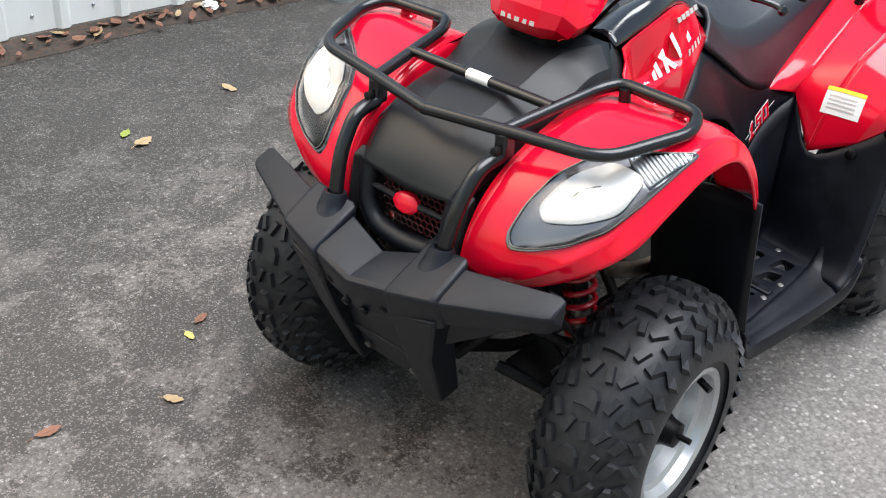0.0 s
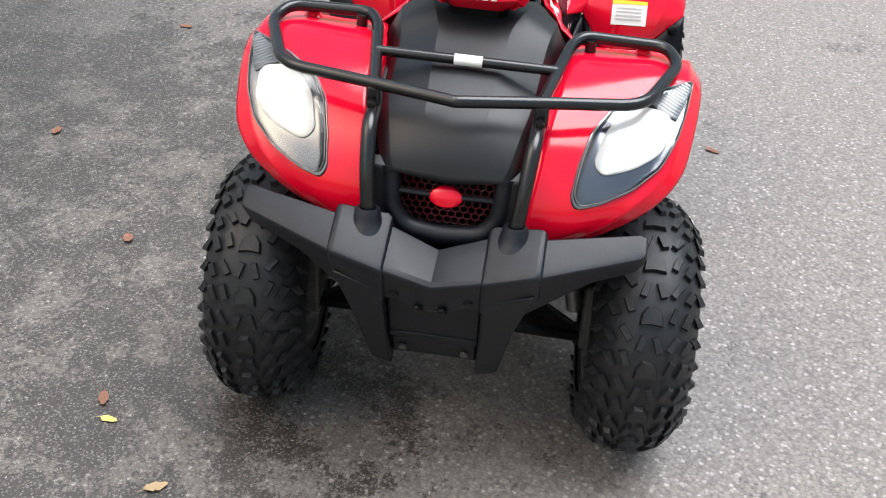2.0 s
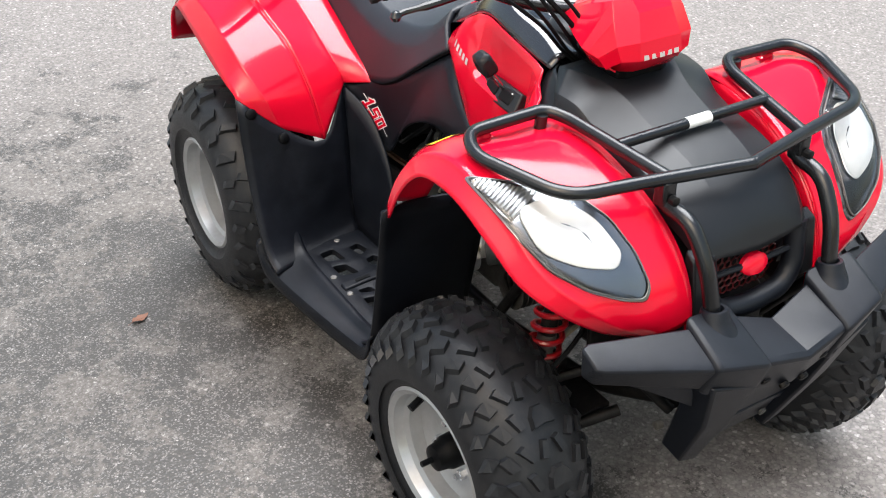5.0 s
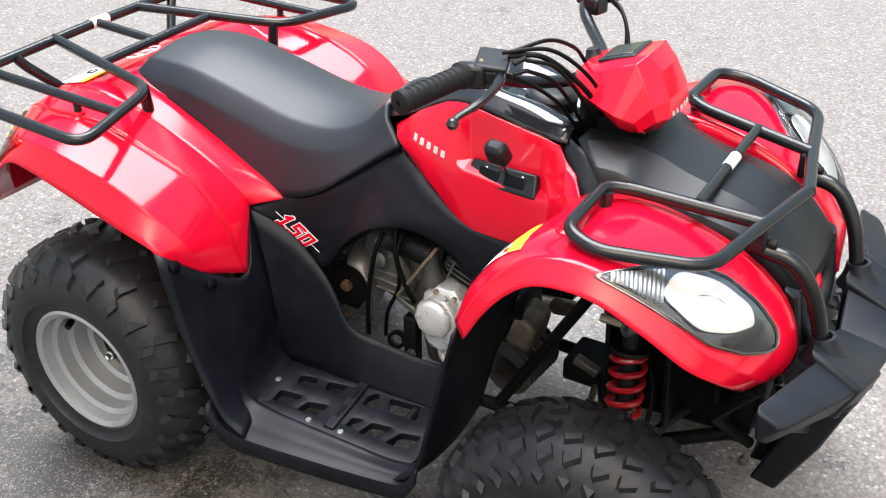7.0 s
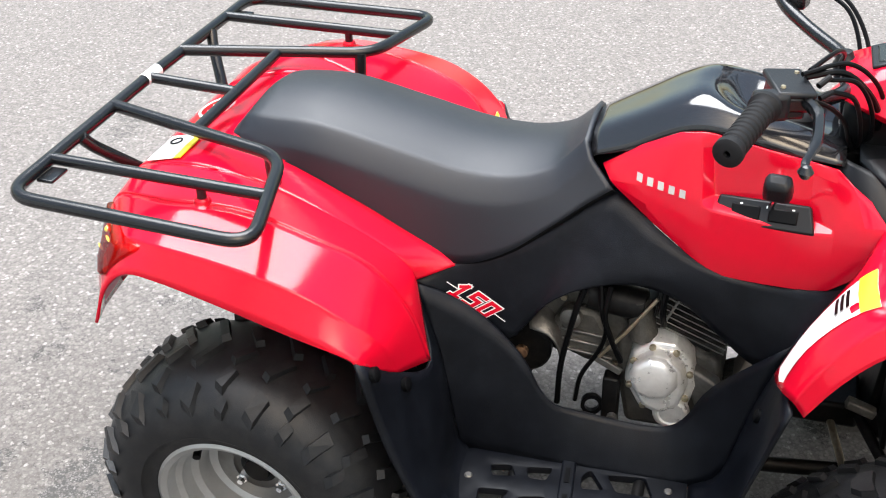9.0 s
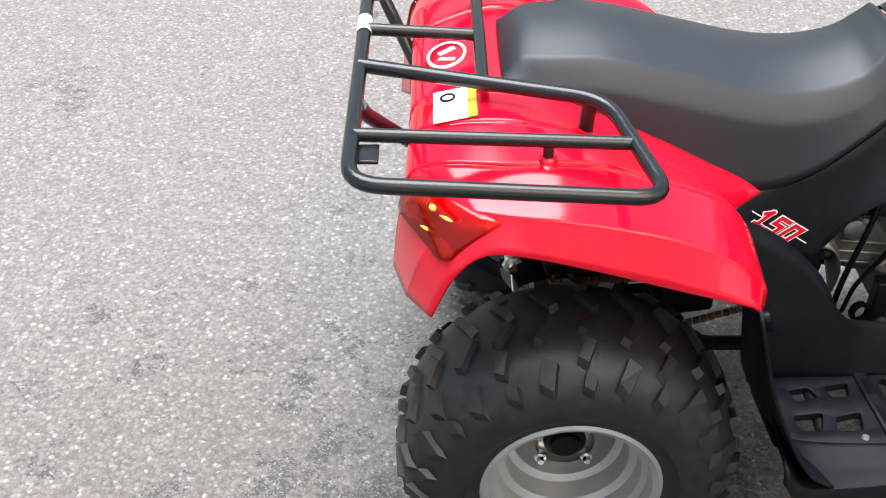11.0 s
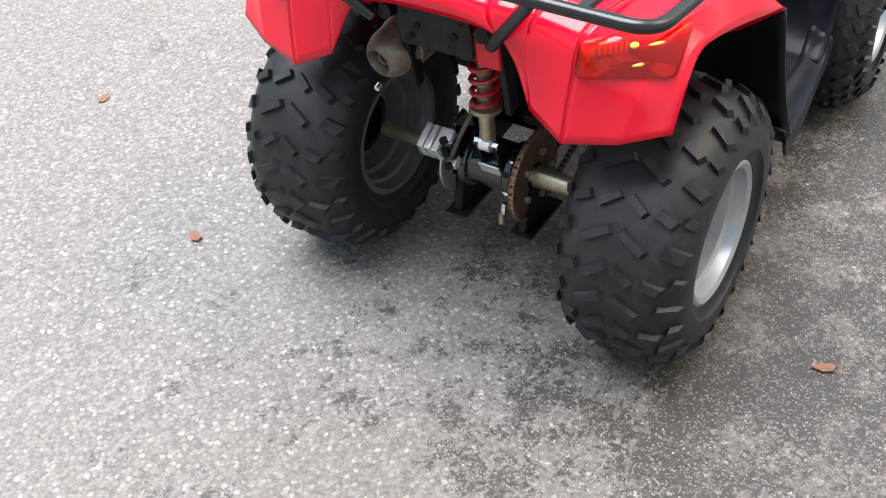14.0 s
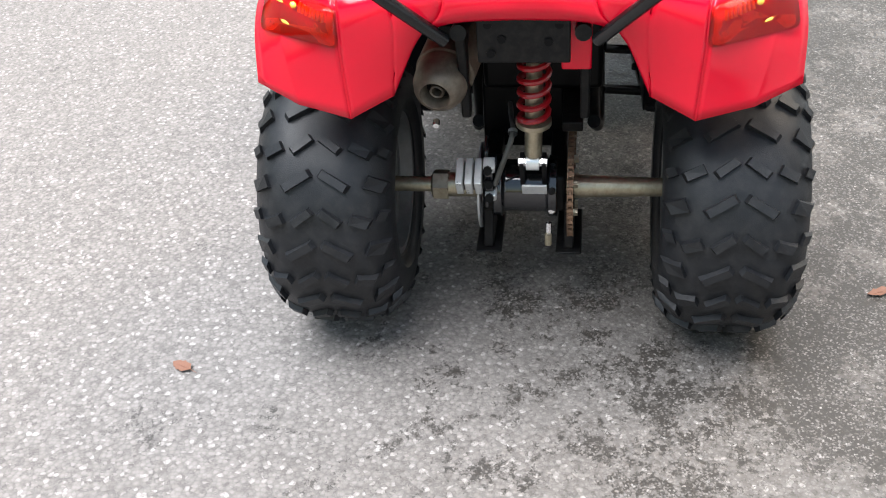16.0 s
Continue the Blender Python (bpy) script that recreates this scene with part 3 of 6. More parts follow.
def bumper():
    b = empty("front_bumper", atv)

    # a beam with a broad top that slopes forward and a face that falls back under it
    def sec(y, xb, xf, zb, zf, zl):
        return [(xb, y, zb), (xf - 0.010, y, zf + 0.003), (xf, y, zf - 0.006), (xf - 0.028, y, zl), (xb + 0.004, y, zl)]

    shape = [(0.366, 0.852, 0.890, 0.642, 0.628, 0.592), (0.352, 0.850, 0.900, 0.646, 0.626, 0.578), (0.190, 0.896, 0.966, 0.640, 0.606, 0.545), (0.084, 0.888, 0.984, 0.620, 0.588, 0.510), (0.0, 0.898, 0.992, 0.590, 0.572, 0.495)]
    rows = [sec(-q[0], *q[1:]) for q in shape] + [sec(q[0], *q[1:]) for q in shape[-2::-1]]
    part("beam", prism(rows), BLACK, b, bevel=0.005, sharp=25)
    for side in (RIGHT, LEFT):
        def pad(w, xb, xf, zb, zf, zl):
            return flip(sec(w, xb, xf, zb, zf, zl), side)
        part("pad", prism([pad(0.190, 0.890, 0.968, 0.648, 0.608, 0.54), pad(0.182, 0.886, 0.974, 0.654, 0.610, 0.535), pad(0.096, 0.878, 0.990, 0.642, 0.594, 0.505), pad(0.086, 0.882, 0.988, 0.634, 0.590, 0.505)]), BLACK, b, bevel=0.006, sharp=25)
        # raised socket that takes the rack's upright
        part("collar", lathe([(-0.036, 0.040), (-0.022, 0.031), (-0.010, 0.0255), (0.003, 0.0225), (0.006, 0.0210), (0.006, 0.0155), (0.0, 0.0135)], (0.893, side * 0.132, 0.648), (-0.18, 0, 1), 24), BLACK, b)
        leg = [flip([(0.898, 0.186, 0.560), (0.962, 0.182, 0.556), (0.974, 0.090, 0.535), (0.905, 0.090, 0.535)], side),
               flip([(0.862, 0.150, 0.440), (0.925, 0.146, 0.432), (0.930, 0.088, 0.425), (0.868, 0.088, 0.430)], side),
               flip([(0.815, 0.128, 0.305), (0.862, 0.124, 0.292), (0.862, 0.082, 0.280), (0.815, 0.084, 0.290)], side)]
        part("skirt_leg", prism(leg), BLACK, b, bevel=0.005, sharp=25)
        part("under_web", slab(flip([(0.862, 0.345, 0.592), (0.902, 0.18, 0.565), (0.892, 0.16, 0.47), (0.872, 0.25, 0.530)], side), (0.014, 0, 0)), BLACK, b, bevel=0.003)
        part("lug_hole", lathe([(0, 0.024), (0.004, 0.024), (0.004, 0.016), (-0.012, 0.014), (-0.012, 0)], (0.895, side * 0.290, 0.590), (1, side * 0.1, -0.35), 18), INK, b)
        for y, z in ((0.022, 0.505), (0.066, 0.530)):
            part("bumper_bolt", lathe([(0, 0.009), (0.006, 0.009), (0.008, 0.006), (0.008, 0)], (0.966 if y < 0.05 else 0.962, side * y, z), (1, 0, -0.6), 10), FRAME_BLACK, b)
    part("skid_plate", prism([[(0.862, y, 0.392), (0.890, y, 0.386), (0.930, y, 0.515), (0.905, y, 0.525)] for y in (-0.088, 0.088)]), BLACK, b, bevel=0.005)
    part("skid_ledge", prism([[(0.850, y, 0.372), (0.888, y, 0.372), (0.893, y, 0.388), (0.850, y, 0.396)] for y in (-0.086, 0.086)]), BLACK, b, bevel=0.003)
    part("skid_block", prism([[(0.800, y, 0.310), (0.858, y, 0.312), (0.882, y, 0.368), (0.830, y, 0.392)] for y in (-0.084, 0.084)]), BLACK, b, bevel=0.006, sharp=25)
    for side in (RIGHT, LEFT):
        part("skid_bolt", lathe([(0, 0.008), (0.005, 0.008), (0.006, 0)], (0.872, side * 0.060, 0.338), (1, 0, -0.4), 10), ALU_DIRTY, b)


bumper()


def pod():
    p = empty("headlamp_pod", atv)
    rows = []
    for x, wb, zb, wm, zm, wt, zt, wi, zi, zc in (
        (0.548, 0.058, 0.900, 0.066, 0.906, 0.058, 0.908, 0.040, 0.909, 0.910),
        (0.570, 0.070, 0.904, 0.088, 0.918, 0.074, 0.935, 0.046, 0.936, 0.937),
        (0.564, 0.078, 0.910, 0.101, 0.938, 0.082, 0.962, 0.044, 0.966, 0.968),
        (0.544, 0.086, 0.909, 0.108, 0.944, 0.076, 1.000, 0.036, 1.010, 1.012),
        (0.520, 0.090, 0.914, 0.110, 0.948, 0.066, 1.026, 0.040, 1.036, 1.037),
        (0.460, 0.088, 0.936, 0.104, 0.957, 0.070, 1.008, 0.050, 1.017, 1.018),
        (0.394, 0.072, 0.964, 0.080, 0.972, 0.064, 0.982, 0.050, 0.989, 0.990),
    ):
        f = max(0.0, min(1.0, (x - 0.46) / 0.08))
        half = [(x - 0.034 * f, wb, zb + 0.006), (x - 0.040 * f, wm, zm), (x - 0.018 * f, wt, zt), (x - 0.003 * f, wi, zi)]
        rows.append([(a, -b, c) for a, b, c in half] + [(x, 0, zc)] + half[::-1])
    part("shell", surface(rows, 1, 1), RED, p, solid=0.004, grow=0, sharp=13, bevel=0.005)
    part("display", block((0.054, 0.066, 0.006), pose(0.462, 0, 1.0225, 0, -19, 0)), DISPLAY, p, "dark glass display", bevel=0.003)
    part("display_frame", block((0.070, 0.084, 0.006), pose(0.461, 0, 1.0200, 0, -19, 0)), SATIN, p, bevel=0.003)
    # maker's mark as plain bars
    for k in range(5):
        part("mark", block((0.0016, 0.0105, 0.0085), pose(0.5705 - abs(k - 2) * 0.001, (k - 2) * 0.0165, 0.940, 0, -12, 0)), GREY_PRINT, p)
    # black block fills the shaded gap below the pod
    part("neck", block((0.13, 0.12, 0.09), pose(0.465, 0, 0.910)), INK, p, bevel=0.02)


pod()


def seat():
    rows = []
    # crowned top, sides that fall to the welt; lean sets the top back from the foot
    for x, zc, k, zb, wb, lean in (
        (-0.611, 0.816, 0.80, 0.804, 0.118, 0.0),
        (-0.594, 0.838, 0.83, 0.798, 0.127, 0.0),
        (-0.575, 0.855, 0.87, 0.789, 0.136, 0.0),
        (-0.540, 0.863, 0.95, 0.772, 0.147, 0.0),
        (-0.450, 0.863, 0.99, 0.728, 0.154, 0.0),
        (-0.320, 0.834, 1.0, 0.672, 0.160, 0.0),
        (-0.200, 0.806, 1.0, 0.638, 0.160, 0.0),
        (-0.110, 0.801, 0.95, 0.664, 0.152, 0.0),
        (-0.030, 0.818, 0.85, 0.722, 0.138, -0.010),
        (0.025, 0.847, 0.74, 0.764, 0.122, -0.028),
        (0.066, 0.866, 0.68, 0.792, 0.112, -0.050),
    ):
        h = k * min(1.0, (zc - zb) / 0.085)
        foot, shoulder = Vector((x, wb, zb)), Vector((x + lean * 0.8, 0.135 * k, zc - 0.056 * h))
        edge = Vector((x + lean, 0.108 * k, zc - 0.022 * h))
        half = [tuple(q) for q in (foot, foot.lerp(shoulder, 0.5), foot.lerp(shoulder, 0.88), shoulder.lerp(edge, 0.15), edge, edge + Vector((0, -0.014 * k, 0.006 * h)), Vector((x + lean, 0.050 * k, zc - 0.005 * h)))]
        rows.append([(a, -b, c) for a, b, c in half] + [(x + lean, 0, zc)] + half[::-1])
    bm = surface(rows, 5, 3)
    s = empty("seat", atv)
    part("cushion", bm, VINYL, s, "smooth black vinyl cushion", solid=0.012, grow=0, sharp=70)
    piping = [tuple(Vector(r[0])) for r in rows]
    for side in (RIGHT, LEFT):
        part("piping", tube([(q.x, -side * q.y, q.z) for q in spline(piping, 4)], 0.005, 6), INK, s)
    part("tail_panel", slab([(-0.612, -0.112, 0.804), (-0.612, 0.112, 0.804), (-0.609, 0.080, 0.815), (-0.609, -0.080, 0.815)], (0.006, 0, 0)), VINYL, s)
    # maker's mark on the tail as plain bars
    for k in range(5):
        part("mark", block((0.003, 0.013, 0.016), pose(-0.6045, (k - 2) * 0.020, 0.830 - 0.0015 * abs(k - 2), 0, 38, 0)), WHITE, s)


seat()


def tank():
    t = empty("tank_cover", atv)
    rows = []
    for x, zc, w1, z1, w2, z2 in (
        (0.022, 0.864, 0.050, 0.860, 0.082, 0.832),
        (0.085, 0.898, 0.060, 0.894, 0.094, 0.858),
        (0.150, 0.934, 0.064, 0.930, 0.100, 0.896),
        (0.200, 0.948, 0.068, 0.946, 0.105, 0.910),
        (0.255, 0.905, 0.078, 0.934, 0.109, 0.904),
        (0.330, 0.895, 0.074, 0.918, 0.110, 0.886),
        (0.410, 0.880, 0.080, 0.895, 0.114, 0.878),
    ):
        rows.append([(x, -w2, z2), (x, -w1, z1), (x, 0, zc), (x, w1, z1), (x, w2, z2)])
    part("shroud", surface(rows, 5, 4), GLOSS, t, "glossy black shroud", solid=0.005, grow=0, sharp=40)
    part("filler_cap", lathe([(0, 0.048), (0.022, 0.048), (0.030, 0.042), (0.034, 0.030), (0.034, 0)], (0.325, 0, 0.892), (0.1, 0, 1), 28), SATIN, t)
    for k in range(4):
        part("label_bar", block((0.040, 0.004, 0.0015), pose(0.125, -0.028 + k * 0.009, 0.9185, 0, -36, 0)), GREY_PRINT, t)
    # solid black block stands for the shaded void round the steering stem
    part("void_shade", block((0.12, 0.15, 0.02), pose(0.40, 0, 0.872)), INK, t)


tank()


LOWER_PANEL = [
    [(-0.262, 0.203, 0.622), (-0.235, 0.178, 0.628), (-0.179, 0.158, 0.640)],
    [(-0.178, 0.176, 0.540), (-0.150, 0.168, 0.590), (-0.110, 0.150, 0.668)],
    [(-0.092, 0.176, 0.505), (-0.060, 0.168, 0.580), (-0.030, 0.135, 0.722)],
    [(-0.042, 0.174, 0.572), (0.005, 0.165, 0.640), (0.065, 0.106, 0.790)],
    [(0.020, 0.176, 0.624), (0.070, 0.168, 0.668), (0.140, 0.138, 0.748)],
    [(0.105, 0.172, 0.652), (0.150, 0.170, 0.676), (0.215, 0.160, 0.704)],
    [(0.190, 0.170, 0.634), (0.222, 0.172, 0.658), (0.270, 0.166, 0.688)],
    [(0.262, 0.172, 0.576), (0.295, 0.178, 0.626), (0.345, 0.172, 0.688)],
    [(0.325, 0.185, 0.535), (0.362, 0.200, 0.616), (0.415, 0.192, 0.704)],
    [(0.385, 0.215, 0.560), (0.410, 0.240, 0.640), (0.460, 0.225, 0.745)],
]


def side_panels():
    from mathutils.bvhtree import BVHTree

    for side in (RIGHT, LEFT):
        p = empty("side_panel", atv)
        rows = []
        for tx, ty, tz, bx, by, bz, niche in (
            (0.043, 0.084, 0.823, 0.078, 0.112, 0.793, 0), (0.107, 0.097, 0.872, 0.128, 0.132, 0.757, 0), (0.165, 0.103, 0.903, 0.190, 0.152, 0.718, 0), (0.196, 0.106, 0.909, 0.222, 0.161, 0.694, 0),
            (0.216, 0.108, 0.909, 0.238, 0.164, 0.687, 1), (0.300, 0.113, 0.893, 0.318, 0.170, 0.686, 1), (0.368, 0.117, 0.882, 0.372, 0.178, 0.690, 1), (0.402, 0.124, 0.878, 0.412, 0.188, 0.702, 0),
            (0.425, 0.148, 0.866, 0.475, 0.210, 0.764, 0), (0.452, 0.162, 0.850, 0.510, 0.215, 0.806, 0),
        ):
            # a niche with a shelf holds the selector
            top, low = Vector((tx, ty, tz)), Vector((bx, by, bz))
            rows.append([tuple(top.lerp(low, f) + Vector((0, 0.014 * math.sin(math.pi * f) - niche * inset, 0))) for f, inset in ((0, 0), (0.10, 0.008), (0.45, 0.026), (0.50, -0.004), (0.75, 0), (1, 0))])
        skin = surface(rows, 1, 1, side)
        tree = BVHTree.FromBMesh(skin)
        part("tank_panel", skin.copy(), RED, p, solid=0.005, grow=0, sharp=14, bevel=0.004)
        # maker's mark as plain bars laid on the panel
        for k in range(5):
            bm = bmesh.new()
            c = Vector((0.108 + 0.0175 * k, 0, 0.826 - 0.0026 * k))
            quad = []
            for dx, dz in ((-0.0048, -0.0062), (0.0048, -0.0070), (0.0048, 0.0054), (-0.0048, 0.0062)):
                hit = tree.ray_cast(c + Vector((dx, side * 0.3, dz)), Vector((0, -side, 0)))
                quad.append(bm.verts.new((hit[0] if hit[0] else c) + Vector((0, side * 0.0042, 0.0012))))
            bm.faces.new(quad)
            part("mark", bm, GREY_PRINT, p, smooth=False)
        skin.free()
        part("filler", slab(flip([(0.36, 0.160, 0.64), (0.36, 0.125, 0.84), (0.56, 0.150, 0.83), (0.56, 0.165, 0.64)], side), (0, -side * 0.004, 0)), GUARD, p)
        # black lower panel from the seat to the front
        part("lower_panel", surface(LOWER_PANEL, 4, 4, side), GUARD, p, "matt black lower panel", solid=0.005, grow=0)


side_panels()


def side_graphic():
    """A slanted white graphic of plain bars on the left tank panel."""
    g = empty("side_graphic", atv)
    a, b = Vector((0.345, 0.150, 0.765)), Vector((0.150, 0.108, 0.868))
    x = (b - a).normalized()
    n = Vector((0.15, 0.9, 0.4))
    n = (n - x * n.dot(x)).normalized()
    y = n.cross(x)
    for k, (u, lean, h) in enumerate(((0.05, 0.010, 0.050), (0.13, -0.014, 0.040), (0.21, 0.014, 0.040), (0.29, 0.010, 0.050), (0.42, 0.024, 0.052), (0.46, -0.020, 0.052), (0.66, 0.010, 0.050), (0.76, 0.016, 0.016), (0.86, 0.010, 0.050))):
        c = a.lerp(b, u) + n * 0.011
        q = [c - y * h * 0.5 - x * (0.006 + lean * 0.5), c - y * h * 0.5 + x * (0.006 - lean * 0.5), c + y * h * 0.5 + x * (0.006 + lean * 0.5), c + y * h * 0.5 - x * (0.006 - lean * 0.5)]
        part("stroke", slab(q, n * 0.001), WHITE, g, smooth=False)
    for k in range(5):
        part("mark", block((0.010, 0.002, 0.010), pose(0.150 + 0.013 * k, 0.124 - 0.0005 * k, 0.898 - 0.0035 * k, 22, 10, -6)), GREY_PRINT, g)


side_graphic()


def number_decals():
    """The red slanted figures 150, outlined in white, on both lower panels."""
    from mathutils.bvhtree import BVHTree

    # each figure as straight strokes on a grid 1 high
    figures = (
        ((0.32, 0.0, 0.32, 1.0), (0.10, 0.0, 0.56, 0.0), (0.10, 0.78, 0.32, 1.0)),
        ((0.04, 1.0, 0.60, 1.0), (0.04, 1.0, 0.04, 0.56), (0.04, 0.56, 0.56, 0.56), (0.56, 0.56, 0.56, 0.0), (0.0, 0.0, 0.56, 0.0)),
        ((0.02, 0.0, 0.02, 1.0), (0.02, 1.0, 0.56, 1.0), (0.56, 1.0, 0.56, 0.0), (0.56, 0.0, 0.02, 0.0)),
    )
    h, lean = 0.030, 0.42
    for side in (RIGHT, LEFT):
        a, b = Vector((-0.207, 0.168, 0.606)), Vector((-0.097, 0.172, 0.536))
        x = (b - a).normalized() if side == RIGHT else (a - b).normalized()
        n = Vector((0.10, 0.93, 0.38))
        n = (n - x * n.dot(x)).normalized()
        c = (a + b) / 2
        if side == RIGHT:
            x, n, c = Vector((x.x, -x.y, x.z)), Vector((n.x, -n.y, n.z)), Vector((c.x, -c.y, c.z))
        y = n.cross(x)
        skin = surface(LOWER_PANEL, 4, 4, side)
        tree = BVHTree.FromBMesh(skin)
        number = tagged(empty("number", atv), "red slanted number 150 outlined in white")
        for half, mat, lift, nm in ((0.0056, WHITE, 0.0045, "outline"), (0.0036, RED, 0.0058, "figure")):
            count = 0
            for k, fig in enumerate(figures):
                bm = bmesh.new()
                for u0, v0, u1, v1 in fig:
                    p0, p1 = Vector(((u0 + (k - 1.45) * 0.98) * h, (v0 - 0.5) * h)), Vector(((u1 + (k - 1.45) * 0.98) * h, (v1 - 0.5) * h))
                    d = (p1 - p0).normalized() * half
                    o = Vector((-d.y, d.x))
                    quad = []
                    for q in (p0 - d - o, p1 + d - o, p1 + d + o, p0 - d + o):
                        at = c + x * (q.x + lean * q.y) + y * q.y
                        hit = tree.ray_cast(at + n * 0.05, -n)
                        quad.append(bm.verts.new((hit[0] if hit[0] else at) + n * (lift + count * 0.00008)))
                    bm.faces.new(quad)
                    count += 1
                part(nm, bm, mat, number, smooth=False)
            if nm == "outline":
                # the fine line that runs through the figures
                for e in (-1, 1):
                    bm = bmesh.new()
                    quad = [c + x * (e * 0.050 + f) + y * g for f, g in ((-0.012, -0.001), (0.012, -0.001), (0.012, 0.001), (-0.012, 0.001))]
                    bm.faces.new([bm.verts.new((tree.ray_cast(q + n * 0.05, -n)[0] or q) + n * (lift - 0.0006)) for q in quad])
                    part("fine_line", bm, WHITE, number, smooth=False)
        skin.free()


number_decals()


def footwells():
    for side in (RIGHT, LEFT):
        f = empty("footwell", atv)
        rows = [
            [(-0.255, 0.208, 0.620), (-0.203, 0.284, 0.516), (-0.226, 0.380, 0.562), (-0.262, 0.468, 0.640)],
            [(-0.205, 0.222, 0.480), (-0.185, 0.300, 0.440), (-0.200, 0.400, 0.450), (-0.212, 0.476, 0.470)],
            [(-0.182, 0.226, 0.320), (-0.170, 0.300, 0.305), (-0.155, 0.400, 0.310), (-0.138, 0.482, 0.320)],
            [(-0.155, 0.226, 0.274), (-0.145, 0.300, 0.270), (-0.115, 0.400, 0.270), (-0.085, 0.478, 0.274)],
        ]
        part("rear_guard", surface(rows, 5, 4, side), GUARD, f, solid=0.006, grow=0)
        rows = [
            [(0.245, 0.220, 0.274), (0.250, 0.300, 0.270), (0.245, 0.370, 0.270), (0.235, 0.432, 0.272)],
            [(0.295, 0.220, 0.320), (0.305, 0.300, 0.325), (0.300, 0.370, 0.325), (0.285, 0.436, 0.325)],
            [(0.335, 0.215, 0.480), (0.345, 0.300, 0.490), (0.345, 0.370, 0.495), (0.330, 0.440, 0.500)],
            [(0.385, 0.225, 0.640), (0.375, 0.300, 0.660), (0.365, 0.380, 0.665), (0.372, 0.446, 0.664)],
        ]
        part("front_guard", surface(rows, 5, 4, side), GUARD, f, solid=0.006, grow=0)
        for at, d in (((-0.241, 0.442, 0.604), 1), ((-0.213, 0.380, 0.540), 1), ((0.372, 0.292, 0.640), -1), ((0.338, 0.262, 0.495), -1)):
            part("guard_bolt", lathe([(-0.004, 0.0125), (0.004, 0.0125), (0.007, 0.008), (0.007, 0)], (at[0], side * at[1], at[2]), (d, 0, 0.3), 14), INK, f)
        # inner wall under the engine opening
        wall = [
            [(-0.252, 0.206, 0.617), (-0.205, 0.222, 0.470), (-0.168, 0.230, 0.272)],
            [(-0.192, 0.190, 0.588), (-0.172, 0.218, 0.420), (-0.150, 0.228, 0.272)],
            [(-0.130, 0.184, 0.545), (-0.110, 0.215, 0.390), (-0.100, 0.228, 0.272)],
            [(-0.065, 0.190, 0.480), (-0.060, 0.212, 0.370), (-0.055, 0.228, 0.272)],
            [(-0.015, 0.200, 0.400), (-0.012, 0.214, 0.340), (-0.010, 0.228, 0.272)],
            [(0.050, 0.185, 0.372), (0.055, 0.208, 0.325), (0.060, 0.226, 0.272)],
            [(0.170, 0.176, 0.358), (0.175, 0.202, 0.318), (0.180, 0.224, 0.272)],
            [(0.220, 0.174, 0.385), (0.225, 0.200, 0.330), (0.230, 0.222, 0.272)],
            [(0.265, 0.174, 0.470), (0.270, 0.200, 0.380), (0.270, 0.220, 0.285)],
            [(0.374, 0.224, 0.615), (0.338, 0.217, 0.490), (0.298, 0.221, 0.325)],
        ]
        part("inner_wall", surface(wall, 4, 4, side), GUARD, f, solid=0.006, grow=0)
        # floor: a moulded plate with slanted openings, a spine across it and an outer sill
        fl = empty("footboard", f)
        z = 0.266
        bm = bmesh.new()
        edges = []
        for loop in (OUTLINE, *OPENINGS):
            pts = rounded([(x, side * w, z + 0.006) for x, w in loop], 0.007 if loop is not OUTLINE else 0.02, 3, True)
            vs = [bm.verts.new(q) for q in pts]
            edges += [bm.edges.new((vs[k], vs[(k + 1) % len(vs)])) for k in range(len(vs))]
        bmesh.ops.triangle_fill(bm, use_beauty=True, edges=edges)
        part("plate", bm, GUARD, fl, solid=0.016, grow=0, bevel=0.003)
        # sill between the plate and the outer edge, then the skirt
        sill = [[(x, w0, z + 0.010 + up), (x, w0 + 0.012, z + 0.015 + up), (x, (w0 + w1) / 2, z + 0.004 + up), (x, w1, z + up), (x, w1 + 0.004, z - 0.030 + up)] for x, w0, w1, up in
                ((-0.172, 0.385, 0.482, 0.060), (-0.140, 0.384, 0.480, 0.014), (-0.085, 0.384, 0.474, 0), (0.060, 0.388, 0.460, 0), (0.210, 0.388, 0.440, 0), (0.262, 0.384, 0.438, 0.014), (0.290, 0.384, 0.438, 0.060))]
        part("sill", surface(sill, 4, 3, side), GUARD, fl, solid=0.006, grow=0)
        part("spine", prism([[(x0, side * w, z + 0.010), (x0, side * w, z + 0.020), (x0 + 0.026, side * w, z + 0.020), (x0 + 0.026, side * w, z + 0.010)] for x0, w in ((0.018, 0.205), (0.034, 0.378))]), GUARD, fl, bevel=0.004)
        for w in (0.262, 0.326):
            part("spine_slot", block((0.009, 0.036, 0.002), pose(0.018 + 0.013 + 0.016 * (w - 0.205) / 0.173, side * w, z + 0.0205, 0, 0, side * -5)), INK, fl)
        for x, w in ((-0.136, 0.300), (0.212, 0.250), (-0.002, 0.376), (0.074, 0.374)):
            part("foot_bolt", lathe([(0, 0.0075), (0.005, 0.0075), (0.007, 0.0055), (0.007, 0)], (x, side * w, z + 0.010), (0, 0, 1), 12), ALU, fl)
            part("bolt_seat", lathe([(-0.004, 0.015), (0.009, 0.015), (0.011, 0.012), (0.009, 0.008)], (x, side * w, z), (0, 0, 1), 14), GUARD, fl)


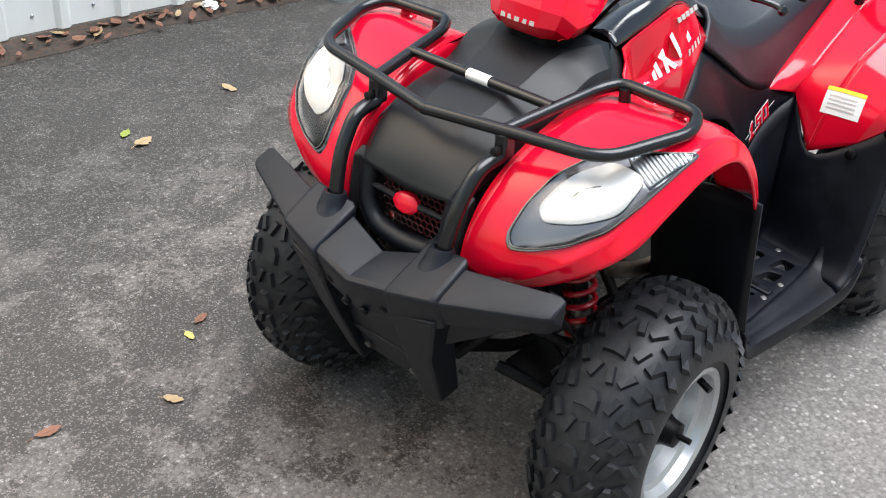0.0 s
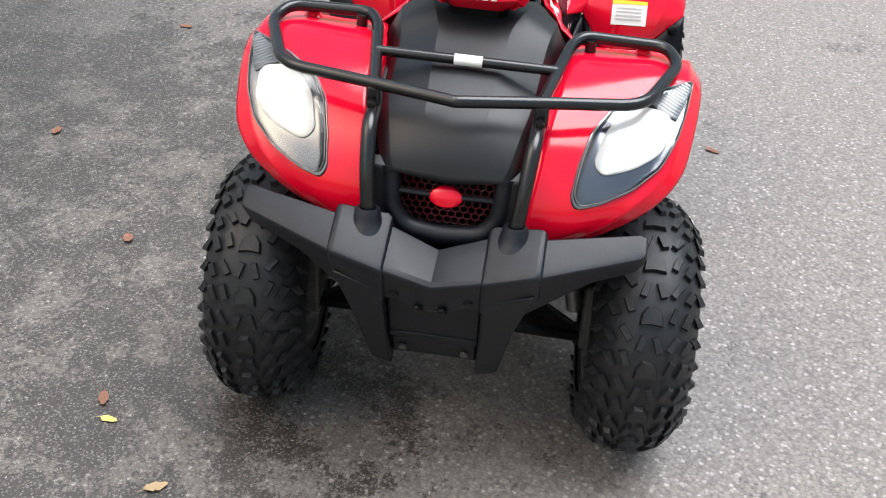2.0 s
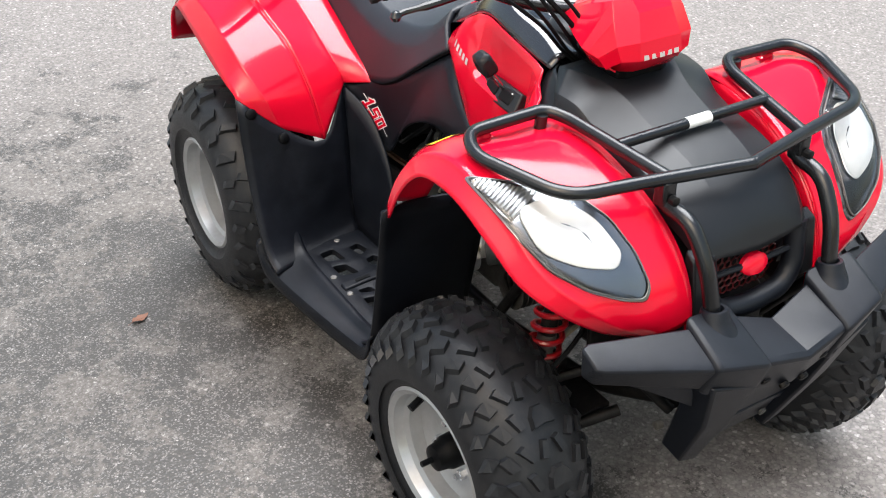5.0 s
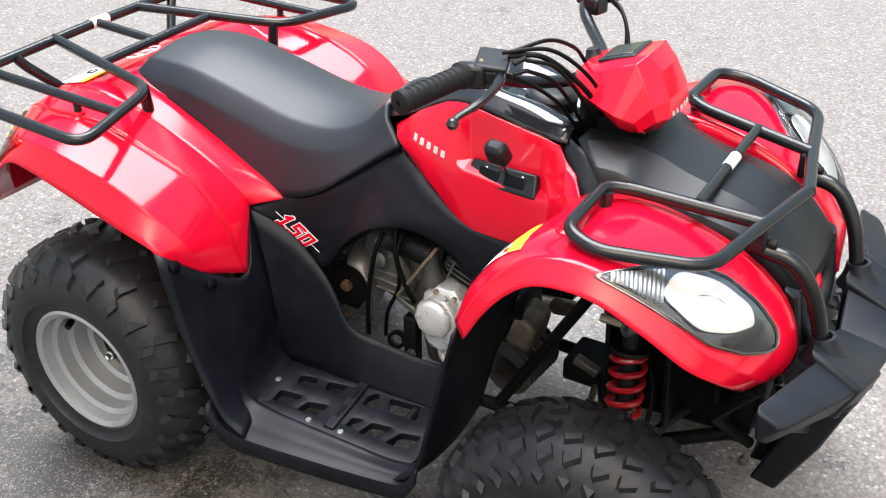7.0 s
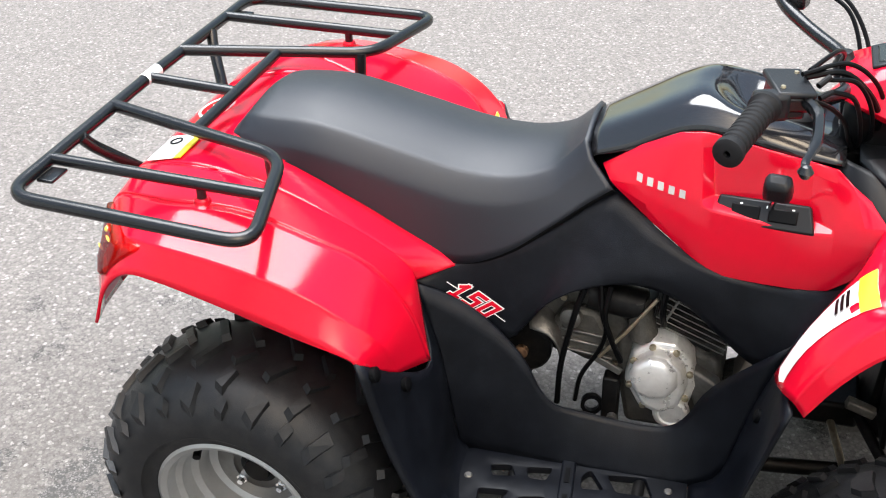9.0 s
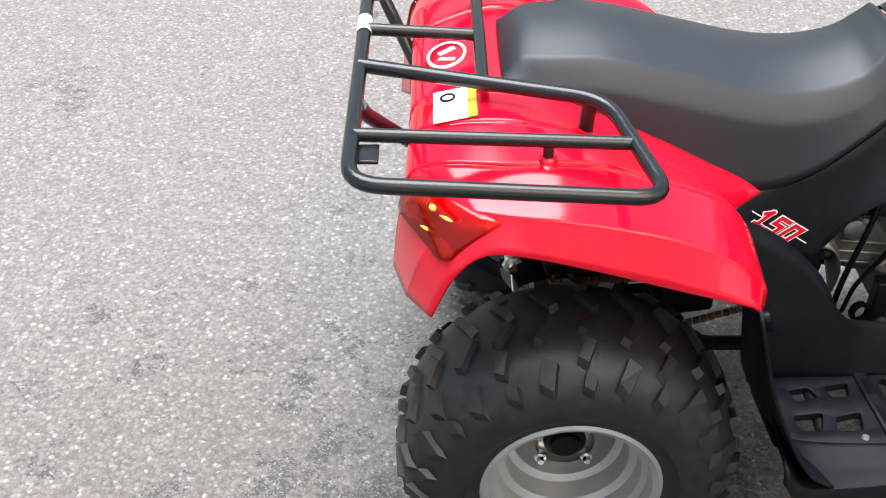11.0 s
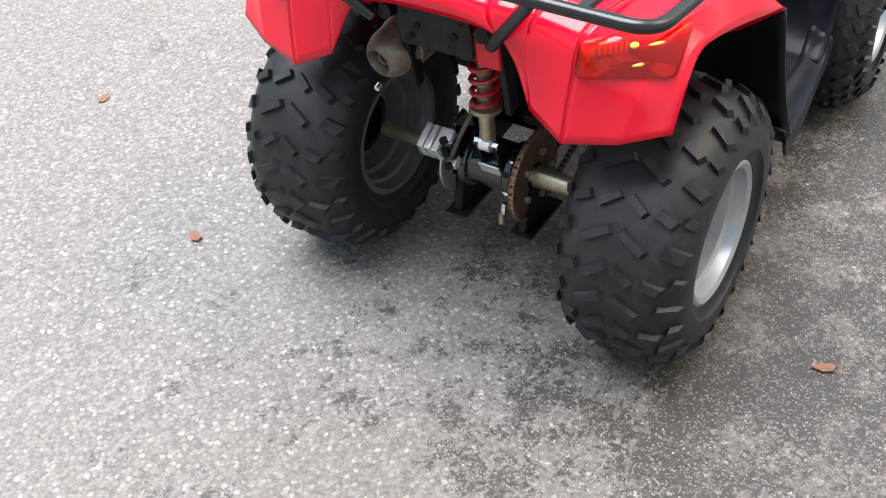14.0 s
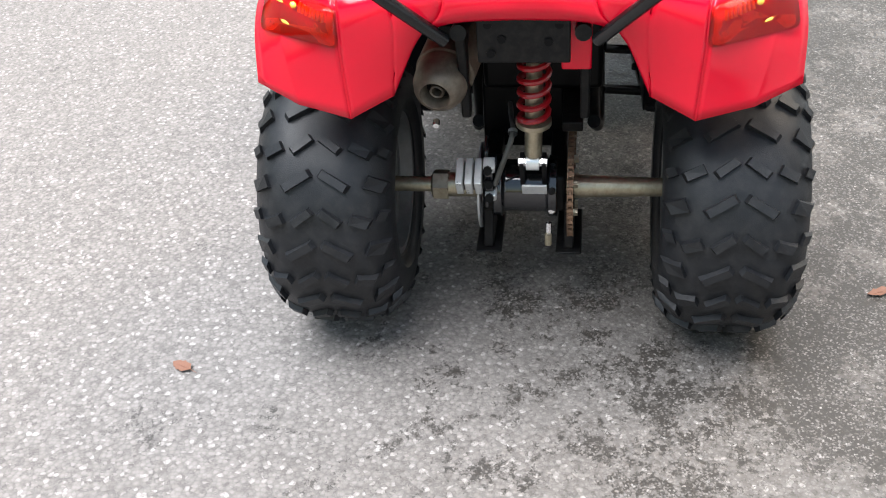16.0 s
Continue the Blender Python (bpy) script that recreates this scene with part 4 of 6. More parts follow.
# the footboard's plate and the openings in it, as (along, across)
OUTLINE = ((-0.165, 0.232), (0.242, 0.196), (0.246, 0.392), (-0.155, 0.388))
OPENINGS = (
    ((-0.104, 0.263), (-0.067, 0.255), (-0.054, 0.280), (-0.095, 0.289)), ((-0.039, 0.253), (0.007, 0.244), (0.000, 0.278), (-0.031, 0.279)),
    ((-0.111, 0.324), (-0.057, 0.317), (-0.070, 0.360), (-0.106, 0.360)), ((-0.038, 0.328), (0.008, 0.316), (0.001, 0.358), (-0.044, 0.360)),
    ((0.060, 0.251), (0.073, 0.231), (0.104, 0.275), (0.063, 0.281)), ((0.103, 0.236), (0.170, 0.227), (0.188, 0.271), (0.124, 0.274)),
    ((0.071, 0.323), (0.094, 0.318), (0.082, 0.352), (0.070, 0.352)), ((0.113, 0.318), (0.158, 0.311), (0.140, 0.358), (0.104, 0.358)),
    ((0.180, 0.316), (0.222, 0.305), (0.214, 0.355), (0.167, 0.356)),
)
footwells()


# ---- wheels ----
def lug(poly, prof, h, chamfer=0.80):
    """A rubber block over a patch of the tread: poly of (angle, across)."""
    bm = bmesh.new()
    ca = sum(p[0] for p in poly) / len(poly)
    cv = sum(p[1] for p in poly) / len(poly)

    def at(a, v, lift):
        r = prof(v) + lift
        return Vector((r * math.cos(a), v, r * math.sin(a)))
    low = [bm.verts.new(at(a, v, -0.004)) for a, v in poly]
    top = [bm.verts.new(at(ca + (a - ca) * chamfer, cv + (v - cv) * chamfer, h)) for a, v in poly]
    n = len(poly)
    for k in range(n):
        j = (k + 1) % n
        bm.faces.new((low[k], low[j], top[j], top[k]))
    bm.faces.new(top)
    return bm


def stroke(a0, v0, a1, v1, width, r):
    """The outline of a straight bar on the tread."""
    dx, dy = (a1 - a0) * r, v1 - v0
    n = math.hypot(dx, dy)
    ox, oy = -dy / n * width / 2 / r, dx / n * width / 2
    return [(a0 + ox, v0 + oy), (a1 + ox, v1 + oy), (a1 - ox, v1 - oy), (a0 - ox, v0 - oy)]


def wheel(rear, side):
    """A wheel about its own axle (y), outer side towards side * y."""
    w = empty("rear_wheel" if rear else "front_wheel", atv)
    R, W, rim = (0.286, 0.250, 0.132) if rear else (0.276, 0.205, 0.130)
    h = W / 2

    def prof(v):
        t = min(1, abs(v) / h)
        return R - 0.015 - 0.050 * t**4 if rear else R - 0.011 - 0.060 * t**3.2
    n = 14
    tread = [((-h + 2 * h * i / n) * 0.985, prof(-h + 2 * h * i / n)) for i in range(n + 1)]
    wall = [(h * 1.03, R - 0.095), (h * 1.02, R - 0.115), (h * 0.97, rim + 0.035), (h * 0.93, rim + 0.024), (h * 0.92, rim + 0.016), (h * 0.84, rim + 0.006), (h * 0.72, rim - 0.004)]
    part("tyre", lathe([(-a, b) for a, b in wall[::-1]] + tread + wall, steps=72), RUBBER, w, "black rubber tyre with dusty tread")
    kinds = []
    if rear:
        N = 13
        st = 2 * math.pi / N
        for e in (-1, 1):
            kinds += [(stroke(0.00, e * 0.006, 0.105, e * 0.046, 0.0175, R), 1), (stroke(st * 0.48, e * 0.006, st * 0.48 + 0.120, e * 0.062, 0.0185, R), 1),
                      (stroke(0.055, e * 0.060, 0.115, e * 0.098, 0.0215, R), 1), (stroke(st * 0.60, e * 0.088, st * 0.60 + 0.05, e * 0.124, 0.030, R), 1), (stroke(st * 0.12, e * 0.108, st * 0.12 + 0.02, e * 0.126, 0.024, R), 1)]
        tall = 0.0115
    else:
        N = 16
        st = 2 * math.pi / N
        # a shield-shaped block on the crown, then a split wedge, with slanted blocks beside them
        kinds.append(([(0.0, -0.025), (0.012, 0.0), (0.0, 0.025), (0.09, 0.022), (0.150, 0.010), (0.150, -0.010), (0.09, -0.022)], 1))
        for e in (-1, 1):
            kinds.append((stroke(0.205, e * 0.021, 0.330, e * 0.010, 0.0145, R), 1))
        for e in (-1, 1):
            o = 0.0 if e > 0 else 0.06
            kinds += [(stroke(o + 0.03, e * 0.038, o + 0.15, e * 0.050, 0.0150, R), 1), (stroke(o + 0.22, e * 0.036, o + 0.33, e * 0.056, 0.0150, R), 1),
                      (stroke(o + 0.00, e * 0.064, o + 0.12, e * 0.078, 0.0190, R), 1), (stroke(o + 0.19, e * 0.068, o + 0.30, e * 0.082, 0.0180, R), 1),
                      (stroke(o + 0.06, e * 0.090, o + 0.09, e * 0.104, 0.030, R), 1), (stroke(o + 0.26, e * 0.090, o + 0.29, e * 0.104, 0.030, R), 1)]
        tall = 0.0095
    # each block of the tread once as a mesh, then round the tyre
    for poly, every in kinds:
        first = part("tread_block", lug([(a, side * v) for a, v in poly], prof, tall), RUBBER, w, smooth=False)
        for i in range(every, N, every):
            ob = new("tread_block", first.data)
            ob.parent = w
            ob.matrix_basis = pose(0, 0, 0, 0, -360 * i / N, 0)
    o = h * 0.86
    if rear:
        face = [(o + 0.006, rim + 0.014), (o + 0.009, rim + 0.008), (o + 0.003, rim - 0.002), (o - 0.020, rim - 0.006), (o - 0.026, rim - 0.016), (o - 0.055, rim - 0.018), (o - 0.062, rim - 0.030),
                (o - 0.095, rim - 0.034), (o - 0.102, rim - 0.048), (o - 0.110, rim - 0.060), (o - 0.112, 0.052), (o - 0.108, 0.040), (o - 0.108, 0.0)]
        disc = o - 0.110
        back = [(-o - 0.004, rim + 0.012), (-o - 0.004, rim), (-o + 0.022, rim - 0.006), (-o + 0.026, rim - 0.014), (-o + 0.055, rim - 0.017), (-o + 0.060, rim - 0.027), (-o + 0.10, rim - 0.032), (-o + 0.106, rim - 0.044), (0.010, rim - 0.050), (0.012, 0.05)]
    else:
        face = [(o + 0.006, rim + 0.014), (o + 0.009, rim + 0.008), (o + 0.003, rim - 0.002), (o - 0.015, rim - 0.008), (o - 0.022, rim - 0.018), (o - 0.048, rim - 0.022), (o - 0.056, rim - 0.036),
                (o - 0.062, 0.075), (o - 0.058, 0.060), (o - 0.058, 0.030), (o - 0.058, 0.0)]
        disc = o - 0.060
        back = [(-o - 0.004, rim + 0.012), (-o - 0.004, rim), (-o + 0.025, rim - 0.010), (-o + 0.06, rim - 0.020), (o - 0.064, rim - 0.024)]
    ax = (0, side, 0)
    part("rim", lathe(face, axis=ax, steps=56), SILVER, w, "silver steel rim")
    part("rim_barrel", lathe(back, axis=ax, steps=56), DULL, w)
    for k in range(4):
        a = math.pi / 4 + k * math.pi / 2
        part("lug_nut", lathe([(0, 0.011), (0.012, 0.011), (0.014, 0.007), (0.022, 0.006), (0.022, 0)], (0.055 * math.cos(a), side * (disc + 0.002), 0.055 * math.sin(a)), ax, 6), CHROME, w)
    cap = [(0, 0.036), (0.012, 0.036), (0.016, 0.026), (0.024, 0.024), (0.024, 0)] if rear else [(0, 0.034), (0.030, 0.033), (0.038, 0.028), (0.058, 0.025), (0.062, 0.014), (0.062, 0)]
    part("hub_cap", lathe(cap, (0, side * disc, 0), ax, 18), INK, w, "black hub cap")
    if not rear:
        part("cap_nipple", tube([(0, side * (disc + 0.05), 0), (0, side * (disc + 0.085), 0)], 0.006, 8), INK, w)
    part("valve", tube([(-0.094, side * (disc + 0.045), 0.062), (-0.086, side * (disc + 0.072), 0.056)], 0.0075, 8), INK, w)
    return w


for rear, x, w, z, spins in ((False, 0.602, 0.395, 0.272, (25, 10)), (True, -0.508, 0.372, 0.284, (0, 7))):
    for side, spin in zip((RIGHT, LEFT), spins):
        wheel(rear, side).matrix_basis = pose(x, side * w, z, 0, spin, 0 if rear else 3)


# ---- steering ----
def steering():
    h = empty("handlebar", atv)
    bar = [(0.281, -0.262, 1.031), (0.300, -0.200, 1.014), (0.342, -0.142, 0.988), (0.396, -0.070, 0.978), (0.405, 0, 0.975), (0.396, 0.070, 0.978), (0.342, 0.142, 0.988), (0.294, 0.200, 1.006), (0.276, 0.262, 1.018)]
    part("bar", tube(rounded(bar, 0.04, 5), 0.011), STEEL_BLACK, h)
    part("stem", tube([(0.42, 0, 0.86), (0.405, 0, 0.98)], 0.018), STEEL_BLACK, h)
    for side in (RIGHT, LEFT):
        a, b = Vector((0.282, side * 0.255, 1.030)), Vector((0.243, side * 0.386, 1.022))
        d = b - a
        n = d.length
        prof = [(-0.004, 0.010), (-0.004, 0.022), (0.006, 0.023), (0.010, 0.0185)]
        for k in range(9):
            s0 = 0.014 + k * (n - 0.032) / 9
            prof += [(s0, 0.0172), (s0 + 0.002, 0.0190), (s0 + 0.008, 0.0190), (s0 + 0.010, 0.0172)]
        prof += [(n - 0.014, 0.0175), (n - 0.010, 0.0205), (n, 0.0205), (n + 0.003, 0.016), (n + 0.003, 0.005), (n - 0.004, 0.004)]
        g = lathe(prof, a, tuple(d), 20)
        part("grip", g, GRIP, h, "ribbed black rubber grip")
        lev = rounded([(0.335, side * 0.225, 1.030), (0.352, side * 0.262, 1.030), (0.352, side * 0.330, 1.022), (0.338, side * 0.375, 1.014), (0.340, side * 0.390, 1.010)], 0.03, 4)
        part("lever", tube(lev, 0.0062, 8, taper=[1.5] * 4 + [1.2] * 6 + [0.9] * 30), STEEL_BLACK, h)
        part("lever_ball", lathe([(-0.010, 0.001), (-0.008, 0.006), (0, 0.0105), (0.008, 0.006), (0.010, 0.001)], (0.340, side * 0.390, 1.010), (0, 0, 1), 14), STEEL_BLACK, h)
        part("clamp", block((0.040, 0.036, 0.034), pose(0.312, side * 0.214, 1.018, 0, 0, side * -20)), STEEL_BLACK, h, bevel=0.006)
        part("switch_block", block((0.050, 0.030, 0.042), pose(0.288, side * 0.240, 1.026, 0, 0, side * -20)), SATIN, h, bevel=0.008)
    mc = empty("reservoir", h)
    part("body", block((0.050, 0.066, 0.026), pose(0.310, -0.203, 1.028, 4, 4, 20)), STEEL_BLACK, mc, bevel=0.006)
    part("lid", block((0.056, 0.076, 0.010), pose(0.310, -0.203, 1.044, 4, 4, 20)), SATIN, mc, bevel=0.004)
    for e in (-1, 1):
        part("screw", lathe([(0, 0.004), (0.003, 0.003), (0.003, 0)], (0.310 + e * 0.008, -0.203 + e * 0.026, 1.049), (0, 0, 1), 10), ZINC, mc)
    part("adjuster", tube([(0.348, -0.205, 1.045), (0.362, -0.188, 1.052)], 0.0045, 10), FRAME_BLACK, h)
    part("adjuster", tube([(0.352, -0.212, 1.030), (0.368, -0.196, 1.034)], 0.004, 10), FRAME_BLACK, h)
    # cables sweeping from the bar to the stem
    ways = (
        [(0.330, -0.190, 1.050), (0.380, -0.165, 1.050), (0.425, -0.120, 1.000), (0.450, -0.070, 0.935), (0.440, -0.030, 0.890)],
        [(0.362, -0.188, 1.048), (0.400, -0.160, 1.035), (0.428, -0.125, 0.985), (0.440, -0.080, 0.920), (0.430, -0.040, 0.880)],
        [(0.368, -0.196, 1.034), (0.398, -0.168, 1.015), (0.415, -0.130, 0.970), (0.425, -0.090, 0.915), (0.425, -0.050, 0.880)],
        [(0.320, -0.225, 1.035), (0.365, -0.180, 1.005), (0.395, -0.130, 0.960), (0.410, -0.090, 0.910), (0.420, -0.060, 0.880)],
        [(0.335, -0.180, 1.056), (0.370, -0.120, 1.062), (0.385, -0.050, 1.030), (0.385, 0.000, 0.990), (0.400, 0.040, 0.930)],
        [(0.325, -0.200, 1.058), (0.385, -0.150, 1.058), (0.432, -0.105, 1.012), (0.455, -0.060, 0.945), (0.445, -0.020, 0.890)],
        [(0.330, 0.195, 1.050), (0.390, 0.150, 1.040), (0.430, 0.100, 0.985), (0.440, 0.050, 0.910)],
        [(0.345, 0.200, 1.040), (0.395, 0.160, 1.020), (0.420, 0.110, 0.970), (0.425, 0.060, 0.900)],
    )
    for k, w in enumerate(ways):
        part("cable", tube(spline(w, 7), 0.0036 if k else 0.0048, 8), INK, h)
    part("key_switch", lathe([(0, 0.019), (0.024, 0.019), (0.028, 0.015), (0.040, 0.012), (0.042, 0)], (0.398, 0.026, 0.965), (-0.2, 0, 1), 16), SATIN, h)


steering()


def selector():
    g = empty("gear_selector", atv)
    m = Matrix.Translation((0.303, -0.143, 0.797)) @ Euler((radians(-34), radians(-2), radians(-7))).to_matrix().to_4x4()
    part("gate_plate", block((0.160, 0.020, 0.044), m, taper=0.86), SATIN, g, bevel=0.004)
    for dx in (-0.026, 0.030):
        part("slot", block((0.044, 0.005, 0.022), m @ pose(dx, -0.0092, 0.0)), INK, g, bevel=0.003)
    for dx in (-0.034, 0.006, 0.044):
        part("gate_mark", block((0.004, 0.0012, 0.004), m @ pose(dx, -0.0098, 0.011)), WHITE, g)
    part("shaft", tube([(0.312, -0.148, 0.812), (0.317, -0.186, 0.858)], 0.005, 10), CHROME, g)
    part("knob", block((0.044, 0.032, 0.044), pose(0.317, -0.194, 0.874, 30, 0, -8), taper=0.88), SATIN, g, bevel=0.009)


selector()


# ---- engine and running gear ----
def engine():
    e = empty("engine", atv)
    part("crankcase", prism([[(0.095, y, 0.37), (0.11, y, 0.29), (0.24, y, 0.29), (0.28, y, 0.36), (0.27, y, 0.46), (0.13, y, 0.53), (0.085, y, 0.48)] for y in (-0.10, 0.12)]), ALU_DIRTY, e, "grimy cast aluminium crankcase", bevel=0.012)
    # clutch cover: a stepped, many-sided bright casting with a round cap low down
    def face(y, grow, lift=0.0):
        return [(0.170 + grow * a, y, 0.432 + lift + grow * b) for a, b in ((-0.062, -0.020), (-0.050, 0.050), (-0.018, 0.078), (0.022, 0.078), (0.052, 0.048), (0.064, -0.010), (0.052, -0.062), (0.010, -0.090), (-0.034, -0.074))]
    part("side_cover", prism([face(-0.09, 1.05), face(-0.122, 1.0), face(-0.130, 0.94)]), BRIGHT, e, "polished clutch cover", bevel=0.004)
    part("cover_step", prism([face(-0.125, 0.80, 0.004), face(-0.150, 0.74, 0.004), face(-0.156, 0.66, 0.004)]), BRIGHT, e, bevel=0.004)
    part("cover_dome", lathe([(0, 0.044), (0.010, 0.042), (0.016, 0.034), (0.018, 0.014), (0.018, 0)], (0.162, -0.154, 0.452), (0, -1, 0.06), 9), BRIGHT, e, bevel=0.003)
    part("cover_cap", lathe([(0, 0.033), (0.014, 0.032), (0.018, 0.027), (0.018, 0.022), (0.014, 0.020), (0.014, 0)], (0.196, -0.132, 0.366), (0, -1, 0.05), 24), BRIGHT, e)
    for k in range(8):
        a = k * 2 * math.pi / 8 + 0.3
        part("case_bolt", lathe([(0, 0.006), (0.006, 0.006), (0.007, 0.004), (0.007, 0)], (0.170 + 0.054 * math.cos(a), -0.130, 0.430 + 0.072 * math.sin(a)), (0, -1, 0), 8), ZINC, e)
    # gearbox, ribbed along its side
    part("gear_case", prism([[(-0.065, y, 0.50), (-0.030, y, 0.43), (0.03, y, 0.405), (0.10, y, 0.395), (0.11, y, 0.52), (0.06, y, 0.57), (-0.05, y, 0.57)] for y in (-0.085, 0.10)]), ALU_DIRTY, e, bevel=0.014)
    part("case_step", prism([[(-0.030, y, 0.50), (-0.010, y, 0.44), (0.06, y, 0.425), (0.085, y, 0.47), (0.05, y, 0.535), (-0.01, y, 0.54)] for y in (-0.105, -0.08)]), ALU_DIRTY, e, bevel=0.010)
    for k in range(3):
        part("case_rib", block((0.095, 0.008, 0.005), pose(0.035, -0.107, 0.445 + k * 0.022, 0, 6, 0)), ALU, e, bevel=0.002)
    for x, z in ((-0.012, 0.548), (0.070, 0.540), (0.085, 0.415), (-0.02, 0.452)):
        part("case_bolt", lathe([(0, 0.006), (0.006, 0.006), (0.006, 0)], (x, -0.088, z), (0, -1, 0), 8), ZINC, e)
    part("boss", lathe([(0, 0.020), (0.018, 0.019), (0.022, 0.012), (0.022, 0)], (0.005, -0.100, 0.52), (0, -1, 0.1), 18), ALU, e)
    # curved sheet guard over the drive sprocket
    part("sprocket_cover", surface([[(-0.078, 0.060, 0.520), (-0.072, 0.105, 0.512), (-0.066, 0.128, 0.496)], [(-0.040, 0.060, 0.515), (-0.034, 0.108, 0.505), (-0.028, 0.132, 0.486)],
                                    [(-0.014, 0.060, 0.480), (-0.010, 0.108, 0.464), (-0.008, 0.130, 0.440)], [(-0.010, 0.060, 0.420), (-0.012, 0.105, 0.395), (-0.014, 0.122, 0.365)]], 4, 4, RIGHT), ALU, e, solid=0.004)
    part("chain_guard", lathe([(0, 0.055), (0.012, 0.055), (0.016, 0.05), (0.016, 0)], (-0.085, -0.088, 0.430), (0, -1, 0), 24), FRAME_BLACK, e)
    # finned cylinder, nearly upright
    ax = Vector((0.38, 0, 0.925)).normalized()
    c = Vector((0.222, -0.010, 0.535))
    rot = Vector((0, 0, 1)).rotation_difference(ax).to_matrix().to_4x4()
    part("cylinder", block((0.105, 0.155, 0.12), Matrix.Translation(c) @ rot), FRAME_BLACK, e, bevel=0.01)
    for k in range(7):
        part("fin", block((0.135, 0.185, 0.0026), Matrix.Translation(c + ax * (-0.030 + 0.0115 * k)) @ rot), ALU, e)
    part("fin_web", block((0.004, 0.187, 0.075), Matrix.Translation(c + Vector((-0.045, 0, 0.02))) @ rot), ALU, e)
    part("cylinder_head", block((0.12, 0.16, 0.06), Matrix.Translation(c + ax * 0.095) @ rot), ALU_DIRTY, e, bevel=0.014)
    part("neck", tube([(0.135, -0.105, 0.500), (0.120, -0.100, 0.575)], 0.026, 16, taper=[1.0, 0.8]), ALU_DIRTY, e)
    part("cylinder_foot", prism([[(0.20, y, 0.47), (0.27, y, 0.43), (0.285, y, 0.39), (0.24, y, 0.36)] for y in (-0.125, -0.09)]), ALU, e, bevel=0.006)
    # ribbed exhaust side, seen below the front fender
    part("lower_head", lathe([(-0.06, 0.03), (-0.05, 0.040), (0.05, 0.040), (0.06, 0.03), (0.06, 0)], (0.310, -0.04, 0.345), (0.1, 1, 0), 24), ALU_DIRTY, e)
    for k in range(9):
        part("fin", lathe([(-0.0015, 0.03), (-0.0015, 0.056), (0.0015, 0.056), (0.0015, 0.03)], (0.306 + 0.0012 * k, -0.108 + k * 0.014, 0.345), (0.1, 1, 0), 24), ALU_DIRTY, e)
    part("exhaust_port", prism([[(0.290, y, 0.400), (0.345, y, 0.390), (0.360, y, 0.455), (0.315, y, 0.480)] for y in (-0.10, -0.01)]), MUFFLER, e, bevel=0.012)
    part("carburettor", block((0.07, 0.07, 0.08), pose(0.06, -0.03, 0.60, 0, 12, 0)), ALU_DIRTY, e, bevel=0.012)
    part("intake", tube([(0.06, -0.03, 0.60), (-0.06, -0.04, 0.60), (-0.14, -0.05, 0.59)], 0.032, 14), INK, e)
    for w in ([(0.03, -0.13, 0.60), (0.016, -0.145, 0.55), (-0.004, -0.145, 0.44), (-0.010, -0.14, 0.345)], [(0.055, -0.12, 0.62), (0.065, -0.14, 0.56), (0.085, -0.14, 0.50), (0.100, -0.13, 0.455)],
              [(0.17, -0.11, 0.63), (0.165, -0.13, 0.58), (0.168, -0.12, 0.54)], [(-0.14, -0.13, 0.55), (-0.10, -0.14, 0.52), (-0.06, -0.14, 0.545), (0.00, -0.12, 0.60)]):
        part("hose", tube(spline(w, 6), 0.0055, 8), INK, e)
    # dark bracket, chain run and clips low in the opening
    part("rear_mount", prism([[(-0.150, y, 0.360), (-0.075, y, 0.350), (-0.050, y, 0.400), (-0.090, y, 0.470), (-0.150, y, 0.460)] for y in (-0.086, -0.074)]), FRAME_BLACK, e, bevel=0.004)
    part("mount_bolt", lathe([(0, 0.013), (0.010, 0.013), (0.013, 0.008), (0.013, 0)], (-0.085, -0.104, 0.425), (0, -1, 0), 10), RUST, e)
    part("hose_ring", lathe([(-0.006, 0.013), (-0.006, 0.020), (0.006, 0.020), (0.006, 0.013)], (0.052, -0.125, 0.342), (0.2, -1, 0.2), 18, closed=True), INK, e)
    part("hose", tube(spline([(0.075, -0.128, 0.610), (0.070, -0.145, 0.565), (0.072, -0.140, 0.52), (0.060, -0.130, 0.47), (0.030, -0.125, 0.405), (0.020, -0.12, 0.34)], 6), 0.0045, 8), INK, e)
    part("starter", lathe([(-0.05, 0.001), (-0.05, 0.030), (0.045, 0.030), (0.05, 0.022), (0.05, 0)], (0.085, -0.095, 0.565), (1, 0, -0.15), 20), FRAME_BLACK, e)
    part("linkage", tube([(0.155, -0.13, 0.60), (0.105, -0.14, 0.525), (0.062, -0.135, 0.462)], 0.0035, 8), ZINC, e)
    part("linkage_arm", block((0.060, 0.006, 0.014), pose(0.075, -0.125, 0.440, 0, 28, 0)), ALU, e, bevel=0.002)
    part("stay", block((0.030, 0.030, 0.13), pose(0.085, -0.115, 0.345)), FRAME_BLACK, e, bevel=0.004)
    part("stay_bolt", lathe([(0, 0.010), (0.010, 0.010), (0.012, 0.006), (0.012, 0)], (0.092, -0.131, 0.325), (0, -1, 0), 10), ALU, e)
    part("exhaust_pipe", tube(spline([(0.34, 0.05, 0.42), (0.33, 0.14, 0.36), (0.10, 0.17, 0.33), (-0.20, 0.17, 0.42), (-0.42, 0.145, 0.57)], 6), 0.018, 12), MUFFLER, e)


engine()


